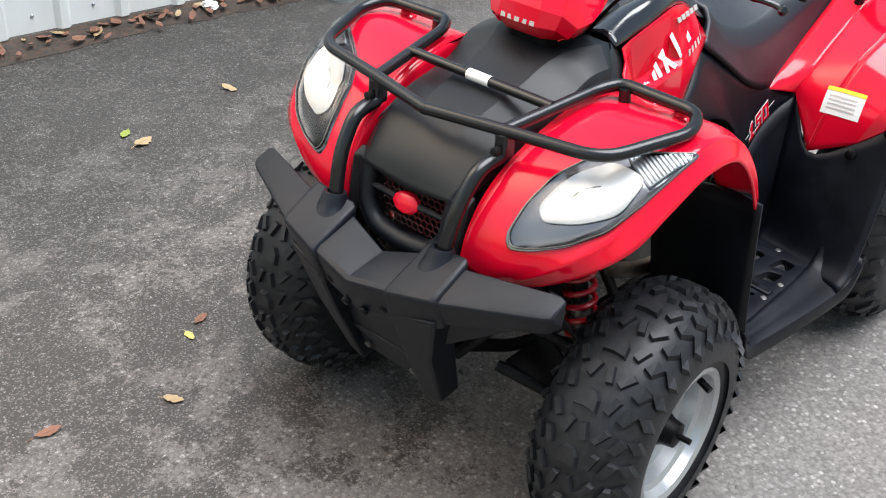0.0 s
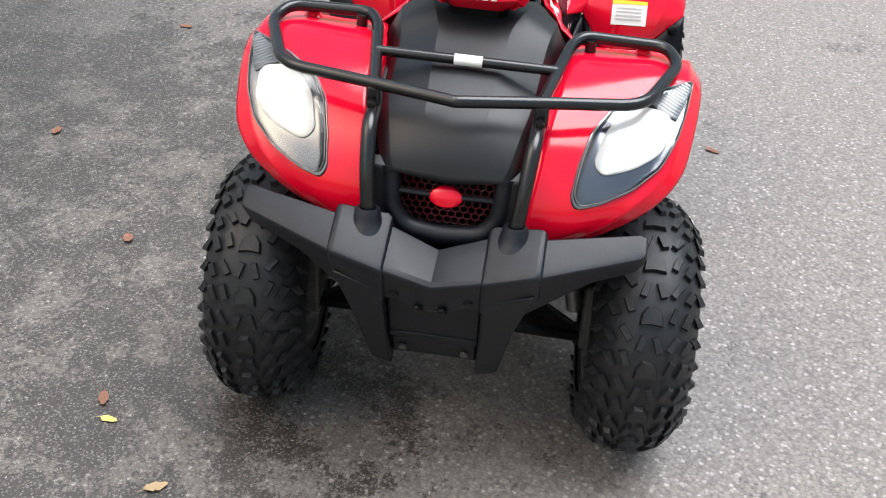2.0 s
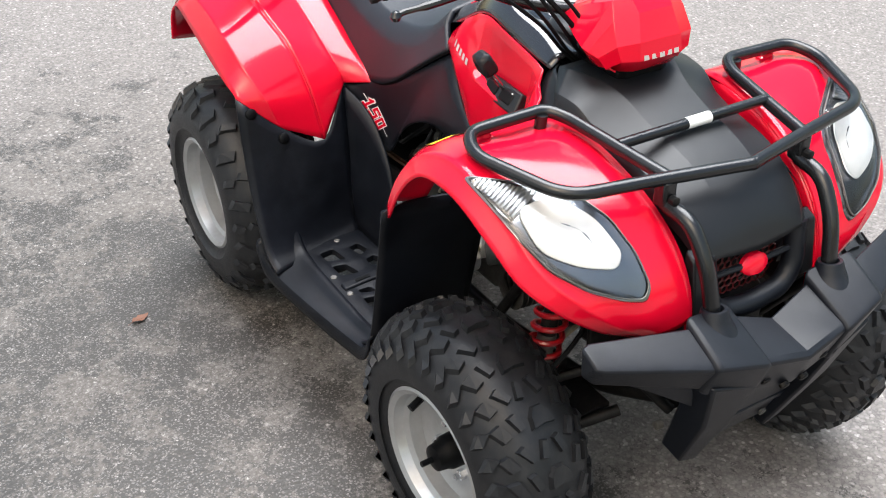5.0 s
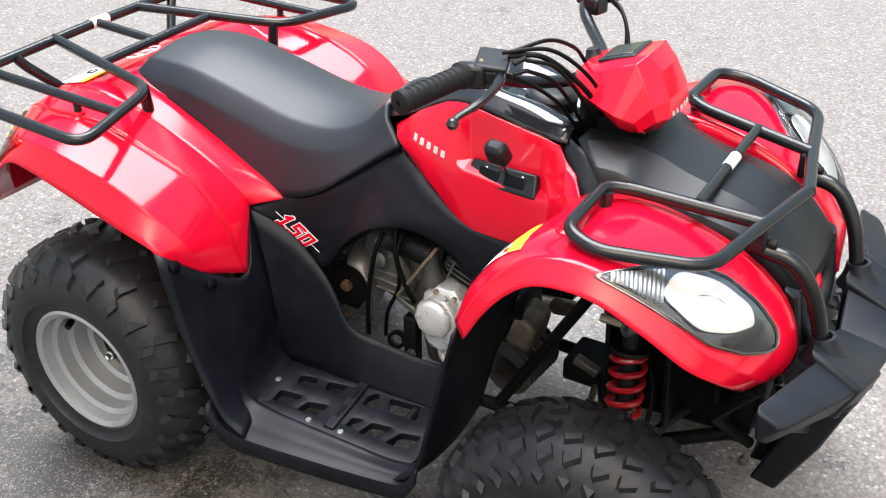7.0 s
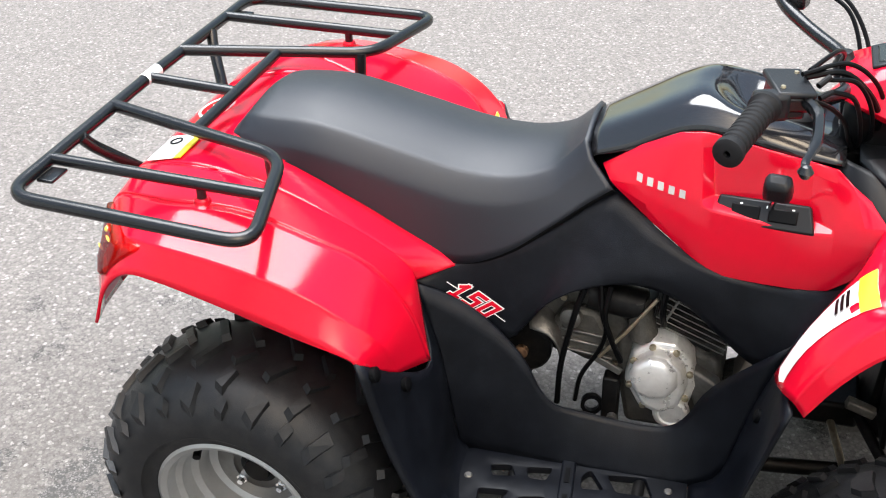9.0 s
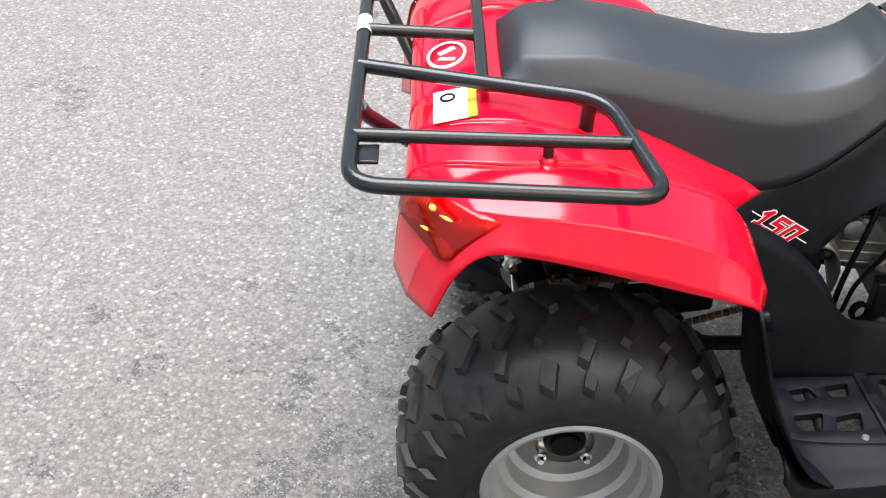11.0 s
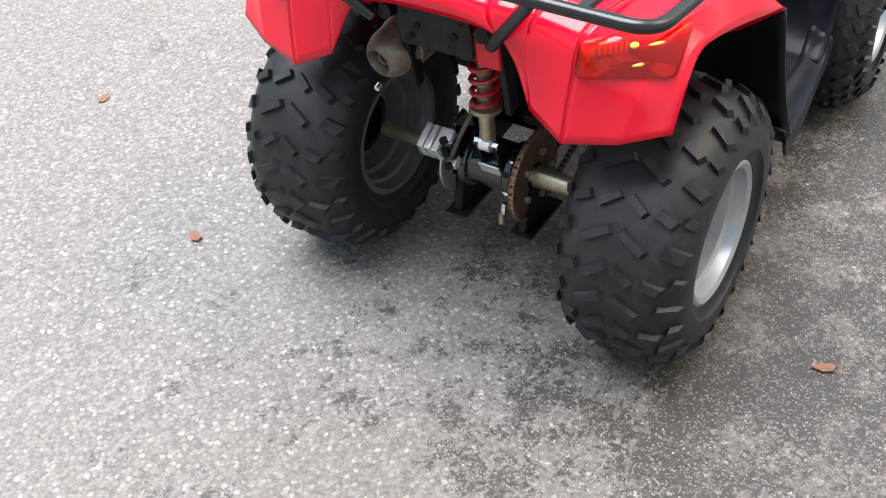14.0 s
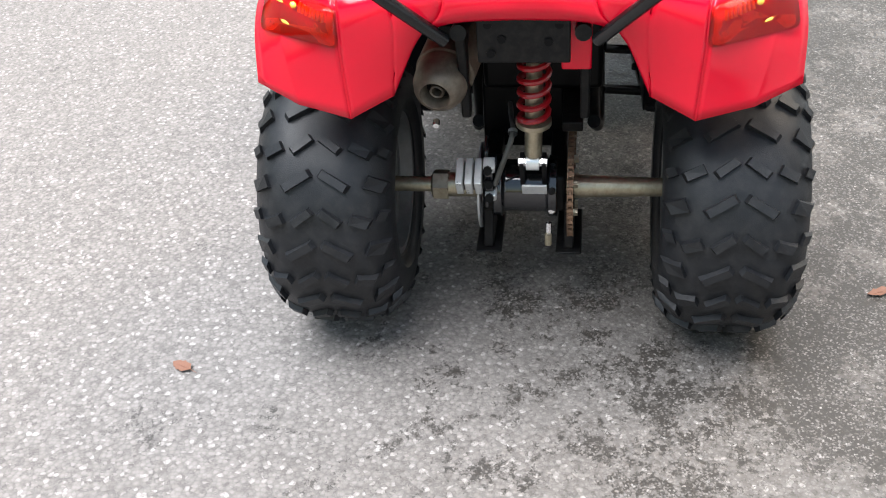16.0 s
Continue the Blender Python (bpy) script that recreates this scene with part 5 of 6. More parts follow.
def chassis():
    c = empty("chassis", atv)
    for side in (RIGHT, LEFT):
        s = side
        part("lower_rail", tube(rounded(flip([(0.78, 0.075, 0.36), (0.60, 0.10, 0.275), (0.30, 0.13, 0.265), (-0.25, 0.13, 0.275), (-0.33, 0.12, 0.33)], s), 0.06), 0.014), FRAME_BLACK, c)
        part("upper_rail", tube(rounded(flip([(0.78, 0.075, 0.42), (0.68, 0.09, 0.62), (0.45, 0.09, 0.74), (0.05, 0.08, 0.74), (-0.30, 0.10, 0.64), (-0.74, 0.10, 0.71)], s), 0.06), 0.014), FRAME_BLACK, c)
        part("front_brace", tube(flip([(0.30, 0.13, 0.275), (0.52, 0.10, 0.66)], s), 0.012), FRAME_BLACK, c)
        part("rear_brace", tube(flip([(-0.28, 0.12, 0.30), (-0.46, 0.11, 0.68)], s), 0.013), FRAME_BLACK, c)
        part("foot_stay", tube(flip([(0.16, 0.12, 0.27), (0.16, 0.42, 0.252)], s), 0.011), FRAME_BLACK, c)
        part("foot_stay", tube(flip([(-0.06, 0.12, 0.27), (-0.06, 0.44, 0.252)], s), 0.011), FRAME_BLACK, c)
        # suspension arms, knuckle, tie rod
        for x in (0.51, 0.68):
            part("lower_arm", tube(flip([(x, 0.11, 0.275), (0.605, 0.305, 0.215)], s), 0.012), FRAME_BLACK, c)
            part("upper_arm", tube(flip([(x, 0.11, 0.40), (0.600, 0.285, 0.350)], s), 0.010), FRAME_BLACK, c)
        part("knuckle", prism([flip([(0.580, w, 0.205), (0.640, w, 0.205), (0.630, w, 0.36), (0.585, w, 0.36)], s) for w in (0.285, 0.33)]), ALU_DIRTY, c, bevel=0.008)
        part("hub", tube(flip([(0.602, 0.30, 0.260), (0.602, 0.40, 0.260)], s), 0.030, 18), FRAME_BLACK, c)
        part("brake_drum", lathe([(-0.03, 0.0), (-0.03, 0.072), (0.02, 0.075), (0.025, 0.07), (0.025, 0)], (0.602, s * 0.345, 0.260), (0, s, 0), 28), FRAME_BLACK, c)
        part("tie_rod", tube(flip([(0.47, 0.03, 0.33), (0.53, 0.30, 0.30)], s), 0.007), ZINC, c)
        part("brake_hose", tube(spline(flip([(0.56, 0.10, 0.56), (0.63, 0.17, 0.47), (0.64, 0.26, 0.40), (0.62, 0.30, 0.36)], s), 6), 0.005, 8), INK, c)
        part("front_stay", tube(flip([(0.80, 0.10, 0.36), (0.74, 0.16, 0.44), (0.82, 0.20, 0.56)], s), 0.011), FRAME_BLACK, c)
        part("bolt_end", lathe([(0, 0.009), (0.012, 0.009), (0.014, 0.006), (0.014, 0)], (0.800, s * 0.118, 0.335), (0, s, 0), 12), ALU_DIRTY, c)
    part("front_plate", prism([[(0.75, y, 0.34), (0.79, y, 0.34), (0.81, y, 0.56), (0.77, y, 0.58)] for y in (-0.09, 0.09)]), FRAME_BLACK, c, bevel=0.006)
    # dark block added to hide the ground and stop light under the hood
    part("dark_block", prism([[(0.52, y, 0.34), (0.74, y, 0.36), (0.72, y, 0.62), (0.54, y, 0.67)] for y in (-0.095, 0.095)]), FRAME_BLACK, c, bevel=0.01)
    part("steering_box", block((0.12, 0.10, 0.05), pose(0.46, 0, 0.345)), FRAME_BLACK, c, bevel=0.008)
    for s in (RIGHT, LEFT):
        for x in (0.540, 0.655):
            part("shock_tower", prism([flip([(x, w, 0.40), (x + 0.010, w, 0.40), (x + 0.004, w, 0.640), (x - 0.006, w, 0.640)], s) for w in (0.10, 0.185)]), FRAME_BLACK, c, bevel=0.003)
        part("tower_pin", tube(flip([(0.530, 0.196, 0.604), (0.672, 0.196, 0.604)], s), 0.008, 10), ZINC, c)
        part("arm_plate", prism([flip([(0.53, 0.115, 0.268), (0.66, 0.115, 0.268), (0.620, 0.300, 0.210), (0.590, 0.300, 0.210)], s), flip([(0.53, 0.115, 0.282), (0.66, 0.115, 0.282), (0.620, 0.300, 0.224), (0.590, 0.300, 0.224)], s)]), FRAME_BLACK, c, bevel=0.003)
        part("hose_clamp", block((0.050, 0.020, 0.016), pose(0.500, s * 0.170, 0.470, 0, 20, 0)), ALU_DIRTY, c, bevel=0.003)
    part("radiator_box", block((0.10, 0.16, 0.12), pose(0.71, 0, 0.63)), INK, c, bevel=0.02)
    part("air_box", block((0.42, 0.20, 0.16), pose(-0.38, 0, 0.70, 0, 10, 0)), INK, c, bevel=0.03)
    part("battery_box", block((0.25, 0.22, 0.14), pose(-0.05, 0, 0.68)), INK, c, bevel=0.02)
    part("rear_cross_plate", prism([[(-0.735, y, 0.655), (-0.725, y, 0.655), (-0.735, y, 0.745), (-0.745, y, 0.745)] for y in (-0.080, 0.070)]), FRAME_BLACK, c, bevel=0.003)
    for y, z in ((-0.062, 0.725), (0.052, 0.725), (0.030, 0.700), (-0.045, 0.695), (0.048, 0.675)):
        part("plate_hole", lathe([(0, 0.007), (0.002, 0.007), (0.002, 0)], (-0.741, y, z), (-1, 0, 0), 12), INK, c)
    for side in (RIGHT, LEFT):
        part("hanger", prism([flip([(-0.70, w, 0.70), (-0.66, w, 0.70), (-0.63, w, 0.52), (-0.655, w, 0.51)], side) for w in (0.095, 0.112)]), FRAME_BLACK, c, bevel=0.004)


chassis()


def shock(a, b, r, coils, wire, mats, name, parent, hi=0.97):
    a, b = Vector(a), Vector(b)
    s = empty(name, parent)
    d = b - a
    u = d.orthogonal().normalized()
    v = d.normalized().cross(u)
    lo = 0.30
    pts = []
    n = coils * 14
    for k in range(n + 1):
        t = k / n
        ang = 2 * math.pi * coils * t
        pts.append(a + d * (lo + (hi - lo) * t) + r * (math.cos(ang) * u + math.sin(ang) * v))
    part("spring", tube(pts, wire, 8), SPRING_RED, s, "red coil spring")
    part("damper", tube([a + d * 0.06, a + d * 0.55], r * 0.62, 16), mats, s)
    part("rod", tube([a + d * 0.5, b], r * 0.55, 16), mats if hi > 0.9 else FRAME_BLACK, s)
    part("spring_seat", tube([a + d * (lo - 0.03), a + d * lo], r * 1.25, 20), mats, s)
    part("top_cap", tube([a + d * hi, a + d * (hi + 0.02)], r * 1.25, 20), mats if hi > 0.9 else FRAME_BLACK, s)
    part("top_eye", lathe([(-0.018, 0.008), (-0.018, 0.017), (0.018, 0.017), (0.018, 0.008)], b, tuple(u), 16, closed=True), mats, s)
    return s


def rear_gear():
    g = empty("rear_axle", atv)
    X, Z = -0.508, 0.282
    part("axle_shaft", tube([(X, -0.30, Z), (X, 0.30, Z)], 0.0155, 18), ZINC, g, "yellowed steel shaft")
    part("axle_sleeve", lathe([(0.085, 0.024), (0.11, 0.0225), (0.30, 0.0165)], (X, 0, Z), (0, -1, 0), 20), ZINC, g)
    part("hub_nut", lathe([(0, 0.030), (0.030, 0.030), (0.034, 0.024)], (X, 0.165, Z), (0, 1, 0), 6), ZINC, g)
    part("hub_sleeve", tube([(X, 0.10, Z), (X, 0.165, Z)], 0.024, 18), ZINC, g)
    for side in (RIGHT, LEFT):
        part("wheel_flange", lathe([(0, 0.04), (0.012, 0.07), (0.022, 0.07), (0.022, 0)], (X, side * 0.335, Z), (0, side, 0), 24), FRAME_BLACK, g)
    part("bearing_carrier", lathe([(-0.052, 0.030), (-0.052, 0.060), (-0.036, 0.062), (-0.030, 0.052), (0.050, 0.052), (0.056, 0.062), (0.072, 0.062), (0.076, 0.030)], (X, 0, Z), (0, 1, 0), 32), GLOSS, g, "glossy black bearing carrier", bevel=0.002)
    for a in (0.5, 1.4, 2.4, 3.6):
        part("carrier_bolt", lathe([(0, 0.008), (0.010, 0.008), (0.012, 0.005), (0.012, 0)], (X - 0.052 * math.cos(a - 1.0), -0.040, Z + 0.052 * math.sin(a - 1.0)), (-1, -0.3, 0.2), 8), CHROME if a < 1 else FRAME_BLACK, g)
    # black plate added so no bright ground shows through behind the axle
    part("dark_fill", prism([[(-0.385, y, 0.30), (-0.365, y, 0.30), (-0.345, y, 0.66), (-0.365, y, 0.66)] for y in (-0.060, 0.105)]), INK, g, bevel=0.006)
    part("adjuster", tube([(X - 0.050, -0.036, Z - 0.055), (X - 0.058, -0.036, Z - 0.100)], 0.006, 8), CHROME, g)
    part("brake_bracket", prism([[(X - 0.070, y, Z - 0.010), (X - 0.050, y, Z + 0.105), (X - 0.010, y, Z + 0.120), (X + 0.030, y, Z + 0.060), (X, y, Z - 0.050)] for y in (0.078, 0.088)]), GLOSS, g, bevel=0.004)
    for y in (-0.052, 0.078):
        part("swing_arm", prism([[(X - 0.035, y + e, Z - 0.04), (X - 0.035, y + e, Z + 0.04), (-0.20, y + e, 0.36), (-0.20, y + e, 0.30)] for e in (-0.016, 0.016)]), FRAME_BLACK, g, bevel=0.006)
    part("shock_bracket", prism([[(X - 0.05, y, Z + 0.03), (X + 0.03, y, Z + 0.045), (-0.555, y, 0.385), (-0.585, y, 0.375)] for y in (-0.032, -0.024)]), FRAME_BLACK, g)
    part("shock_bracket", prism([[(X - 0.05, y, Z + 0.03), (X + 0.03, y, Z + 0.045), (-0.555, y, 0.385), (-0.585, y, 0.375)] for y in (0.010, 0.018)]), FRAME_BLACK, g)
    part("shock_bolt", tube([(-0.576, -0.034, 0.376), (-0.576, 0.020, 0.376)], 0.0085, 6), CHROME, g)
    part("shock_eye", lathe([(-0.012, 0.008), (-0.012, 0.016), (0.012, 0.016), (0.012, 0.008)], (-0.576, -0.007, 0.376), (0, 1, 0), 16, closed=True), BRIGHT, g)
    part("data_plate", block((0.004, 0.048, 0.032), pose(X - 0.060, -0.009, Z + 0.028, 0, -30, 0)), BRIGHT, g, "blank silver plate", bevel=0.001)
    # disc brake
    part("brake_disc", lathe([(-0.002, 0.04), (-0.002, 0.085), (0.002, 0.085), (0.002, 0.04)], (X, 0.098, Z - 0.0), (0, 1, 0), 40, closed=True), SILVER, g)
    k = empty("brake_caliper", g)
    at = pose(X - 0.072, 0.113, Z + 0.064, 0, -32, 0)
    part("housing", block((0.046, 0.054, 0.036), at, taper=0.92), ALU_DIRTY, k, "bright aluminium caliper", bevel=0.004)
    for f in (-0.018, 0.0, 0.018):
        part("fin", block((0.056, 0.0135, 0.046), at @ pose(-0.002, f, 0.003)), BRIGHT, k, bevel=0.002)
    part("pad_holder", block((0.066, 0.020, 0.030), at @ pose(0.016, -0.038, -0.012)), INK, k, bevel=0.003)
    for dz in (0.094, 0.024):
        part("ear", block((0.026, 0.022, 0.020), pose(X - 0.082 + (0.094 - dz) * 0.2, 0.074, Z + dz, 0, -30, 0)), BRIGHT, k, bevel=0.003)
    part("bridge", block((0.024, 0.018, 0.050), pose(X - 0.074, 0.076, Z + 0.060, 0, -12, 0)), GLOSS, k, bevel=0.003)
    for zz in (0.09, 0.055, 0.02):
        part("caliper_bolt", lathe([(0, 0.009), (0.012, 0.009), (0.012, 0)], (X - 0.092 + (0.09 - zz) * 0.22, 0.076, Z + zz), (-1, 0, 0.3), 8), INK, k)
    part("brake_hose", tube(spline([(X - 0.088, 0.064, Z + 0.055), (X - 0.082, 0.046, Z + 0.105), (X - 0.060, 0.030, Z + 0.150), (X - 0.010, 0.036, Z + 0.160), (X + 0.08, 0.045, Z + 0.14)], 6), 0.0052, 8), ALU_DIRTY, g, "grey brake hose")
    part("hose_clip", lathe([(-0.004, 0.009), (0.004, 0.009)], (X - 0.058, 0.030, Z + 0.152), (1, 0, 0.4), 12), SILVER, g)
    # chain wheel and chain
    part("chain_wheel", lathe([(-0.003, 0.03), (-0.003, 0.088), (0.003, 0.088), (0.003, 0.03)], (X, -0.078, Z), (0, 1, 0), 40, closed=True), RUST, g)
    bm = bmesh.new()
    for i in range(32):
        a = i * 2 * math.pi / 32
        block((0.010, 0.005, 0.012), Matrix.Translation((X + 0.092 * math.cos(a), -0.078, Z + 0.092 * math.sin(a))) @ Euler((0, -a, 0)).to_matrix().to_4x4(), bm)
    part("sprocket_teeth", bm, RUST, g)
    for i in range(5):
        a = i * 2 * math.pi / 5
        part("sprocket_bolt", lathe([(0, 0.008), (0.009, 0.008), (0.009, 0)], (X + 0.055 * math.cos(a), -0.083, Z + 0.055 * math.sin(a)), (0, -1, 0), 6), ZINC, g)
    ch = empty("chain", g)
    path = [Vector((-0.10, -0.078, 0.405)), Vector((X, -0.078, Z + 0.095))]
    for i in range(1, 12):
        a = math.pi / 2 + math.pi * i / 12
        path.append(Vector((X + 0.095 * math.cos(a), -0.078, Z + 0.095 * math.sin(a))))
    path += [Vector((X, -0.078, Z - 0.095)), Vector((-0.10, -0.078, 0.33))]
    seg = 0.0143
    dense, carry = [], 0.0
    for p0, p1 in zip(path, path[1:]):
        n = (p1 - p0).length
        s = carry
        while s < n:
            dense.append((p0.lerp(p1, s / n), (p1 - p0).normalized()))
            s += seg
        carry = s - n
    link = bmesh.new()
    for e in (-1, 1):
        block((0.0125, 0.002, 0.0085), pose(0, e * 0.005, 0), link)
    tube([(-0.003, -0.0055, 0), (-0.003, 0.0055, 0)], 0.0042, 8, bm=link)
    first = part("link", link, RUST, ch, smooth=False)
    for i, (q, d) in enumerate(dense):
        m = Matrix.Translation(q) @ Vector((1, 0, 0)).rotation_difference(d).to_matrix().to_4x4()
        ob = first if i == 0 else new("link", first.data)
        ob.parent = ch
        ob.matrix_basis = m
    part("chain_guard", slab([(-0.52, -0.10, 0.41), (-0.30, -0.10, 0.44), (-0.30, -0.10, 0.46), (-0.53, -0.10, 0.435)], (0, 0.04, 0)), FRAME_BLACK, g, bevel=0.003)
    # skid feet under the carrier
    for y in (-0.075, 0.085):
        part("skid_foot", prism([[(X - 0.058, y + e, Z - 0.122), (X - 0.050, y + e, Z - 0.130), (X + 0.09, y + e, Z - 0.12), (X + 0.09, y + e, Z - 0.11)] for e in (-0.026, 0.026)]), FRAME_BLACK, g, bevel=0.003)
        part("foot_web", prism([[(X - 0.045, y + e, Z - 0.12), (X + 0.05, y + e, Z - 0.12), (X + 0.04, y + e, Z - 0.02), (X - 0.03, y + e, Z - 0.02)] for e in (-0.010, 0.010)]), FRAME_BLACK, g, bevel=0.003)
    part("drain_bolt", tube([(X - 0.06, -0.035, Z - 0.075), (X - 0.06, -0.035, Z - 0.10)], 0.007, 8), ZINC, g)
    shock((-0.574, -0.008, 0.374), (-0.604, -0.016, 0.700), 0.0265, 8, 0.0058, ZINC, "rear_shock", atv)
    for side in (RIGHT, LEFT):
        shock((0.606, side * 0.272, 0.270), (0.592, side * 0.198, 0.606), 0.029, 7, 0.0058, ALU, "front_shock", atv, 0.87)


rear_gear()


def airbox():
    # black air box and battery tray under the seat
    box = empty("air_box", atv)
    part("box", prism([[(-0.44, y, 0.46), (-0.26, y, 0.42), (-0.24, y, 0.62), (-0.46, y, 0.66)] for y in (-0.135, 0.095)]), INK, box, bevel=0.01)
    part("lid", prism([[(-0.47, y, 0.655), (-0.23, y, 0.62), (-0.23, y, 0.635), (-0.47, y, 0.67)] for y in (-0.14, 0.10)]), INK, box, bevel=0.003)


airbox()


def muffler():
    m = empty("muffler", atv)
    a, b = Vector((-0.700, 0.150, 0.578)), Vector((-0.37, 0.100, 0.640))
    d = (b - a).normalized()
    part("can", lathe([(0.030, 0.023), (0.002, 0.0245), (-0.003, 0.027), (0.000, 0.033), (0.010, 0.041), (0.026, 0.047), (0.062, 0.0495), (0.066, 0.0525), (0.30, 0.0525), (0.33, 0.045), (0.33, 0)], a, tuple(d), 36), MUFFLER, m, "brown heat-stained steel can", sharp=28)
    part("tail_pipe", lathe([(0.03, 0.009), (0.010, 0.009), (0.008, 0.011), (0.010, 0.013), (0.03, 0.013)], a, tuple(d), 24), MUFFLER, m)
    part("outlet", lathe([(0.028, 0.0235), (0.028, 0)], a, tuple(d), 20), INK, m)
    part("plug", tube([a + Vector((-0.004, 0.0, -0.046)), a + Vector((-0.016, 0, -0.050))], 0.006, 8), CHROME, m)
    part("bracket", block((0.03, 0.05, 0.06), pose(-0.60, 0.125, 0.640)), FRAME_BLACK, m, bevel=0.004)


muffler()


def tail():
    # red centre deck between the rear fenders
    rows = [[(-0.750, -0.166, 0.714), (-0.748, -0.11, 0.732), (-0.746, -0.04, 0.736), (-0.746, 0.04, 0.736), (-0.748, 0.11, 0.732), (-0.750, 0.166, 0.714)],
            [(-0.759, -0.126, 0.749), (-0.758, -0.09, 0.756), (-0.757, -0.04, 0.760), (-0.757, 0.04, 0.760), (-0.758, 0.09, 0.756), (-0.759, 0.126, 0.749)],
            [(-0.736, -0.122, 0.787), (-0.736, -0.09, 0.788), (-0.736, -0.04, 0.788), (-0.736, 0.04, 0.788), (-0.736, 0.09, 0.788), (-0.736, 0.122, 0.787)],
            [(-0.62, -0.145, 0.816), (-0.62, -0.09, 0.813), (-0.62, -0.04, 0.812), (-0.62, 0.04, 0.812), (-0.62, 0.09, 0.813), (-0.62, 0.145, 0.816)],
            [(-0.50, -0.155, 0.789), (-0.50, -0.09, 0.785), (-0.50, -0.04, 0.785), (-0.50, 0.04, 0.785), (-0.50, 0.09, 0.785), (-0.50, 0.155, 0.789)]]
    deck = part("rear_deck", surface(rows, 5, 4), RED, atv, solid=0.005, grow=0)
    part("inner_flap", prism([[(-0.700, y, 0.626), (-0.690, y, 0.626), (-0.705, y, 0.735), (-0.715, y, 0.735)] for y in (-0.114, -0.064)]), RED, deck, bevel=0.004)
    em = empty("badge", deck)
    bm = lathe([(0, 0.045), (0.003, 0.045), (0.004, 0.040), (0.003, 0.038)], (0, 0, 0), (0, 0, 1), 32)
    bmesh.ops.scale(bm, vec=(0.75, 1, 1), verts=bm.verts)
    bmesh.ops.transform(bm, matrix=pose(-0.700, 0, 0.8015, 0, -13, 0), verts=bm.verts)
    part("badge_ring", bm, WHITE, em, "white oval outline")
    for k in (-1, 1):
        part("badge_bar", block((0.030, 0.010, 0.002), pose(-0.700, k * 0.014, 0.8030, 0, -13, k * 25)), WHITE, em)
    st = empty("warning_sticker", deck)
    part("paper", block((0.066, 0.092, 0.0015), pose(-0.690, -0.178, 0.8115, 0, -12, 0)), WHITE, st)
    part("stripe", block((0.014, 0.092, 0.0022), pose(-0.663, -0.178, 0.8173, 0, -12, 0)), YELLOW, st)
    bm = lathe([(0, 0.012), (0.0024, 0.012), (0.0024, 0.009), (0, 0.009)], (-0.700, -0.156, 0.8095), (-0.2, 0, 1), 20)
    part("sign", bm, INK, st)
    for k in range(4):
        part("text_bar", block((0.004, 0.034, 0.0022), pose(-0.712 + k * 0.010, -0.200, 0.8075 + k * 0.0021, 0, -12, 0)), GREY_PRINT, st)


tail()


def tail_lights():
    from mathutils.bvhtree import BVHTree

    for side in (RIGHT, LEFT):
        lamp = empty("tail_light", atv)
        skin = surface(REAR_FENDER, 6, 6, side)
        tree = BVHTree.FromBMesh(skin)
        pts = rounded(flip(TAIL, side), 0.012, 3, True)
        out = Vector((-0.75, side * 0.55, 0.30)).normalized()
        centre = sum(pts, Vector()) / len(pts)

        def on_skin(q, lift):
            hit = tree.ray_cast(q + out * 0.25, -out)
            return (hit[0] if hit[0] else q) + out * lift

        def cap(levels):
            bm = bmesh.new()
            rings = [[bm.verts.new(on_skin(centre + (q - centre) * sc, lift)) for q in pts] for sc, lift in levels]
            for a, b in zip(rings, rings[1:]):
                for k in range(len(a)):
                    j = (k + 1) % len(a)
                    bm.faces.new((a[k], a[j], b[j], b[k]))
            bm.faces.new(rings[-1])
            return bm
        part("lens", cap([(1.0, 0.002), (0.98, 0.009), (0.93, 0.012), (0.5, 0.013)]), RED_LENS, lamp, "clear red lens")
        part("reflector", cap([(0.97, 0.0015), (0.9, 0.004), (0.5, 0.003)]), TAIL_BACK, lamp)
        ax = (Vector(flip([TAIL[1]], side)[0]) - Vector(flip([TAIL[0]], side)[0])).normalized()
        up = Vector(flip([TAIL[0]], side)[0]) - Vector(flip([TAIL[3]], side)[0])
        for k in range(7):
            q0 = centre - ax * (0.062 - 0.0085 * k) + up * 0.12
            part("rib", tube([on_skin(q0, 0.006), on_skin(q0 + up * 0.26, 0.006)], 0.003, 6), AMBER, lamp)
        part("lamp_bulb", lathe([(-0.008, 0.001), (-0.006, 0.004), (0, 0.006), (0.006, 0.004), (0.008, 0.001)], on_skin(centre + up * 0.26, 0.0095), tuple(ax), 12), AMBER, lamp, "amber bulb")
        # amber slivers set into the lens surface as its yellow glints
        for f, v in ((0.06, 0.22), (0.02, -0.22)):
            q = on_skin(centre + ax * f * 0.6 + up * v, 0.011)
            part("bulb_glint", lathe([(-0.014, 0.0006), (-0.008, 0.002), (0, 0.003), (0.008, 0.002), (0.014, 0.0006)], q, tuple(ax), 12), AMBER, lamp)
        skin.free()


TAIL = [(-0.748, 0.282, 0.755), (-0.610, 0.418, 0.765), (-0.672, 0.410, 0.690), (-0.775, 0.292, 0.698)]
tail_lights()


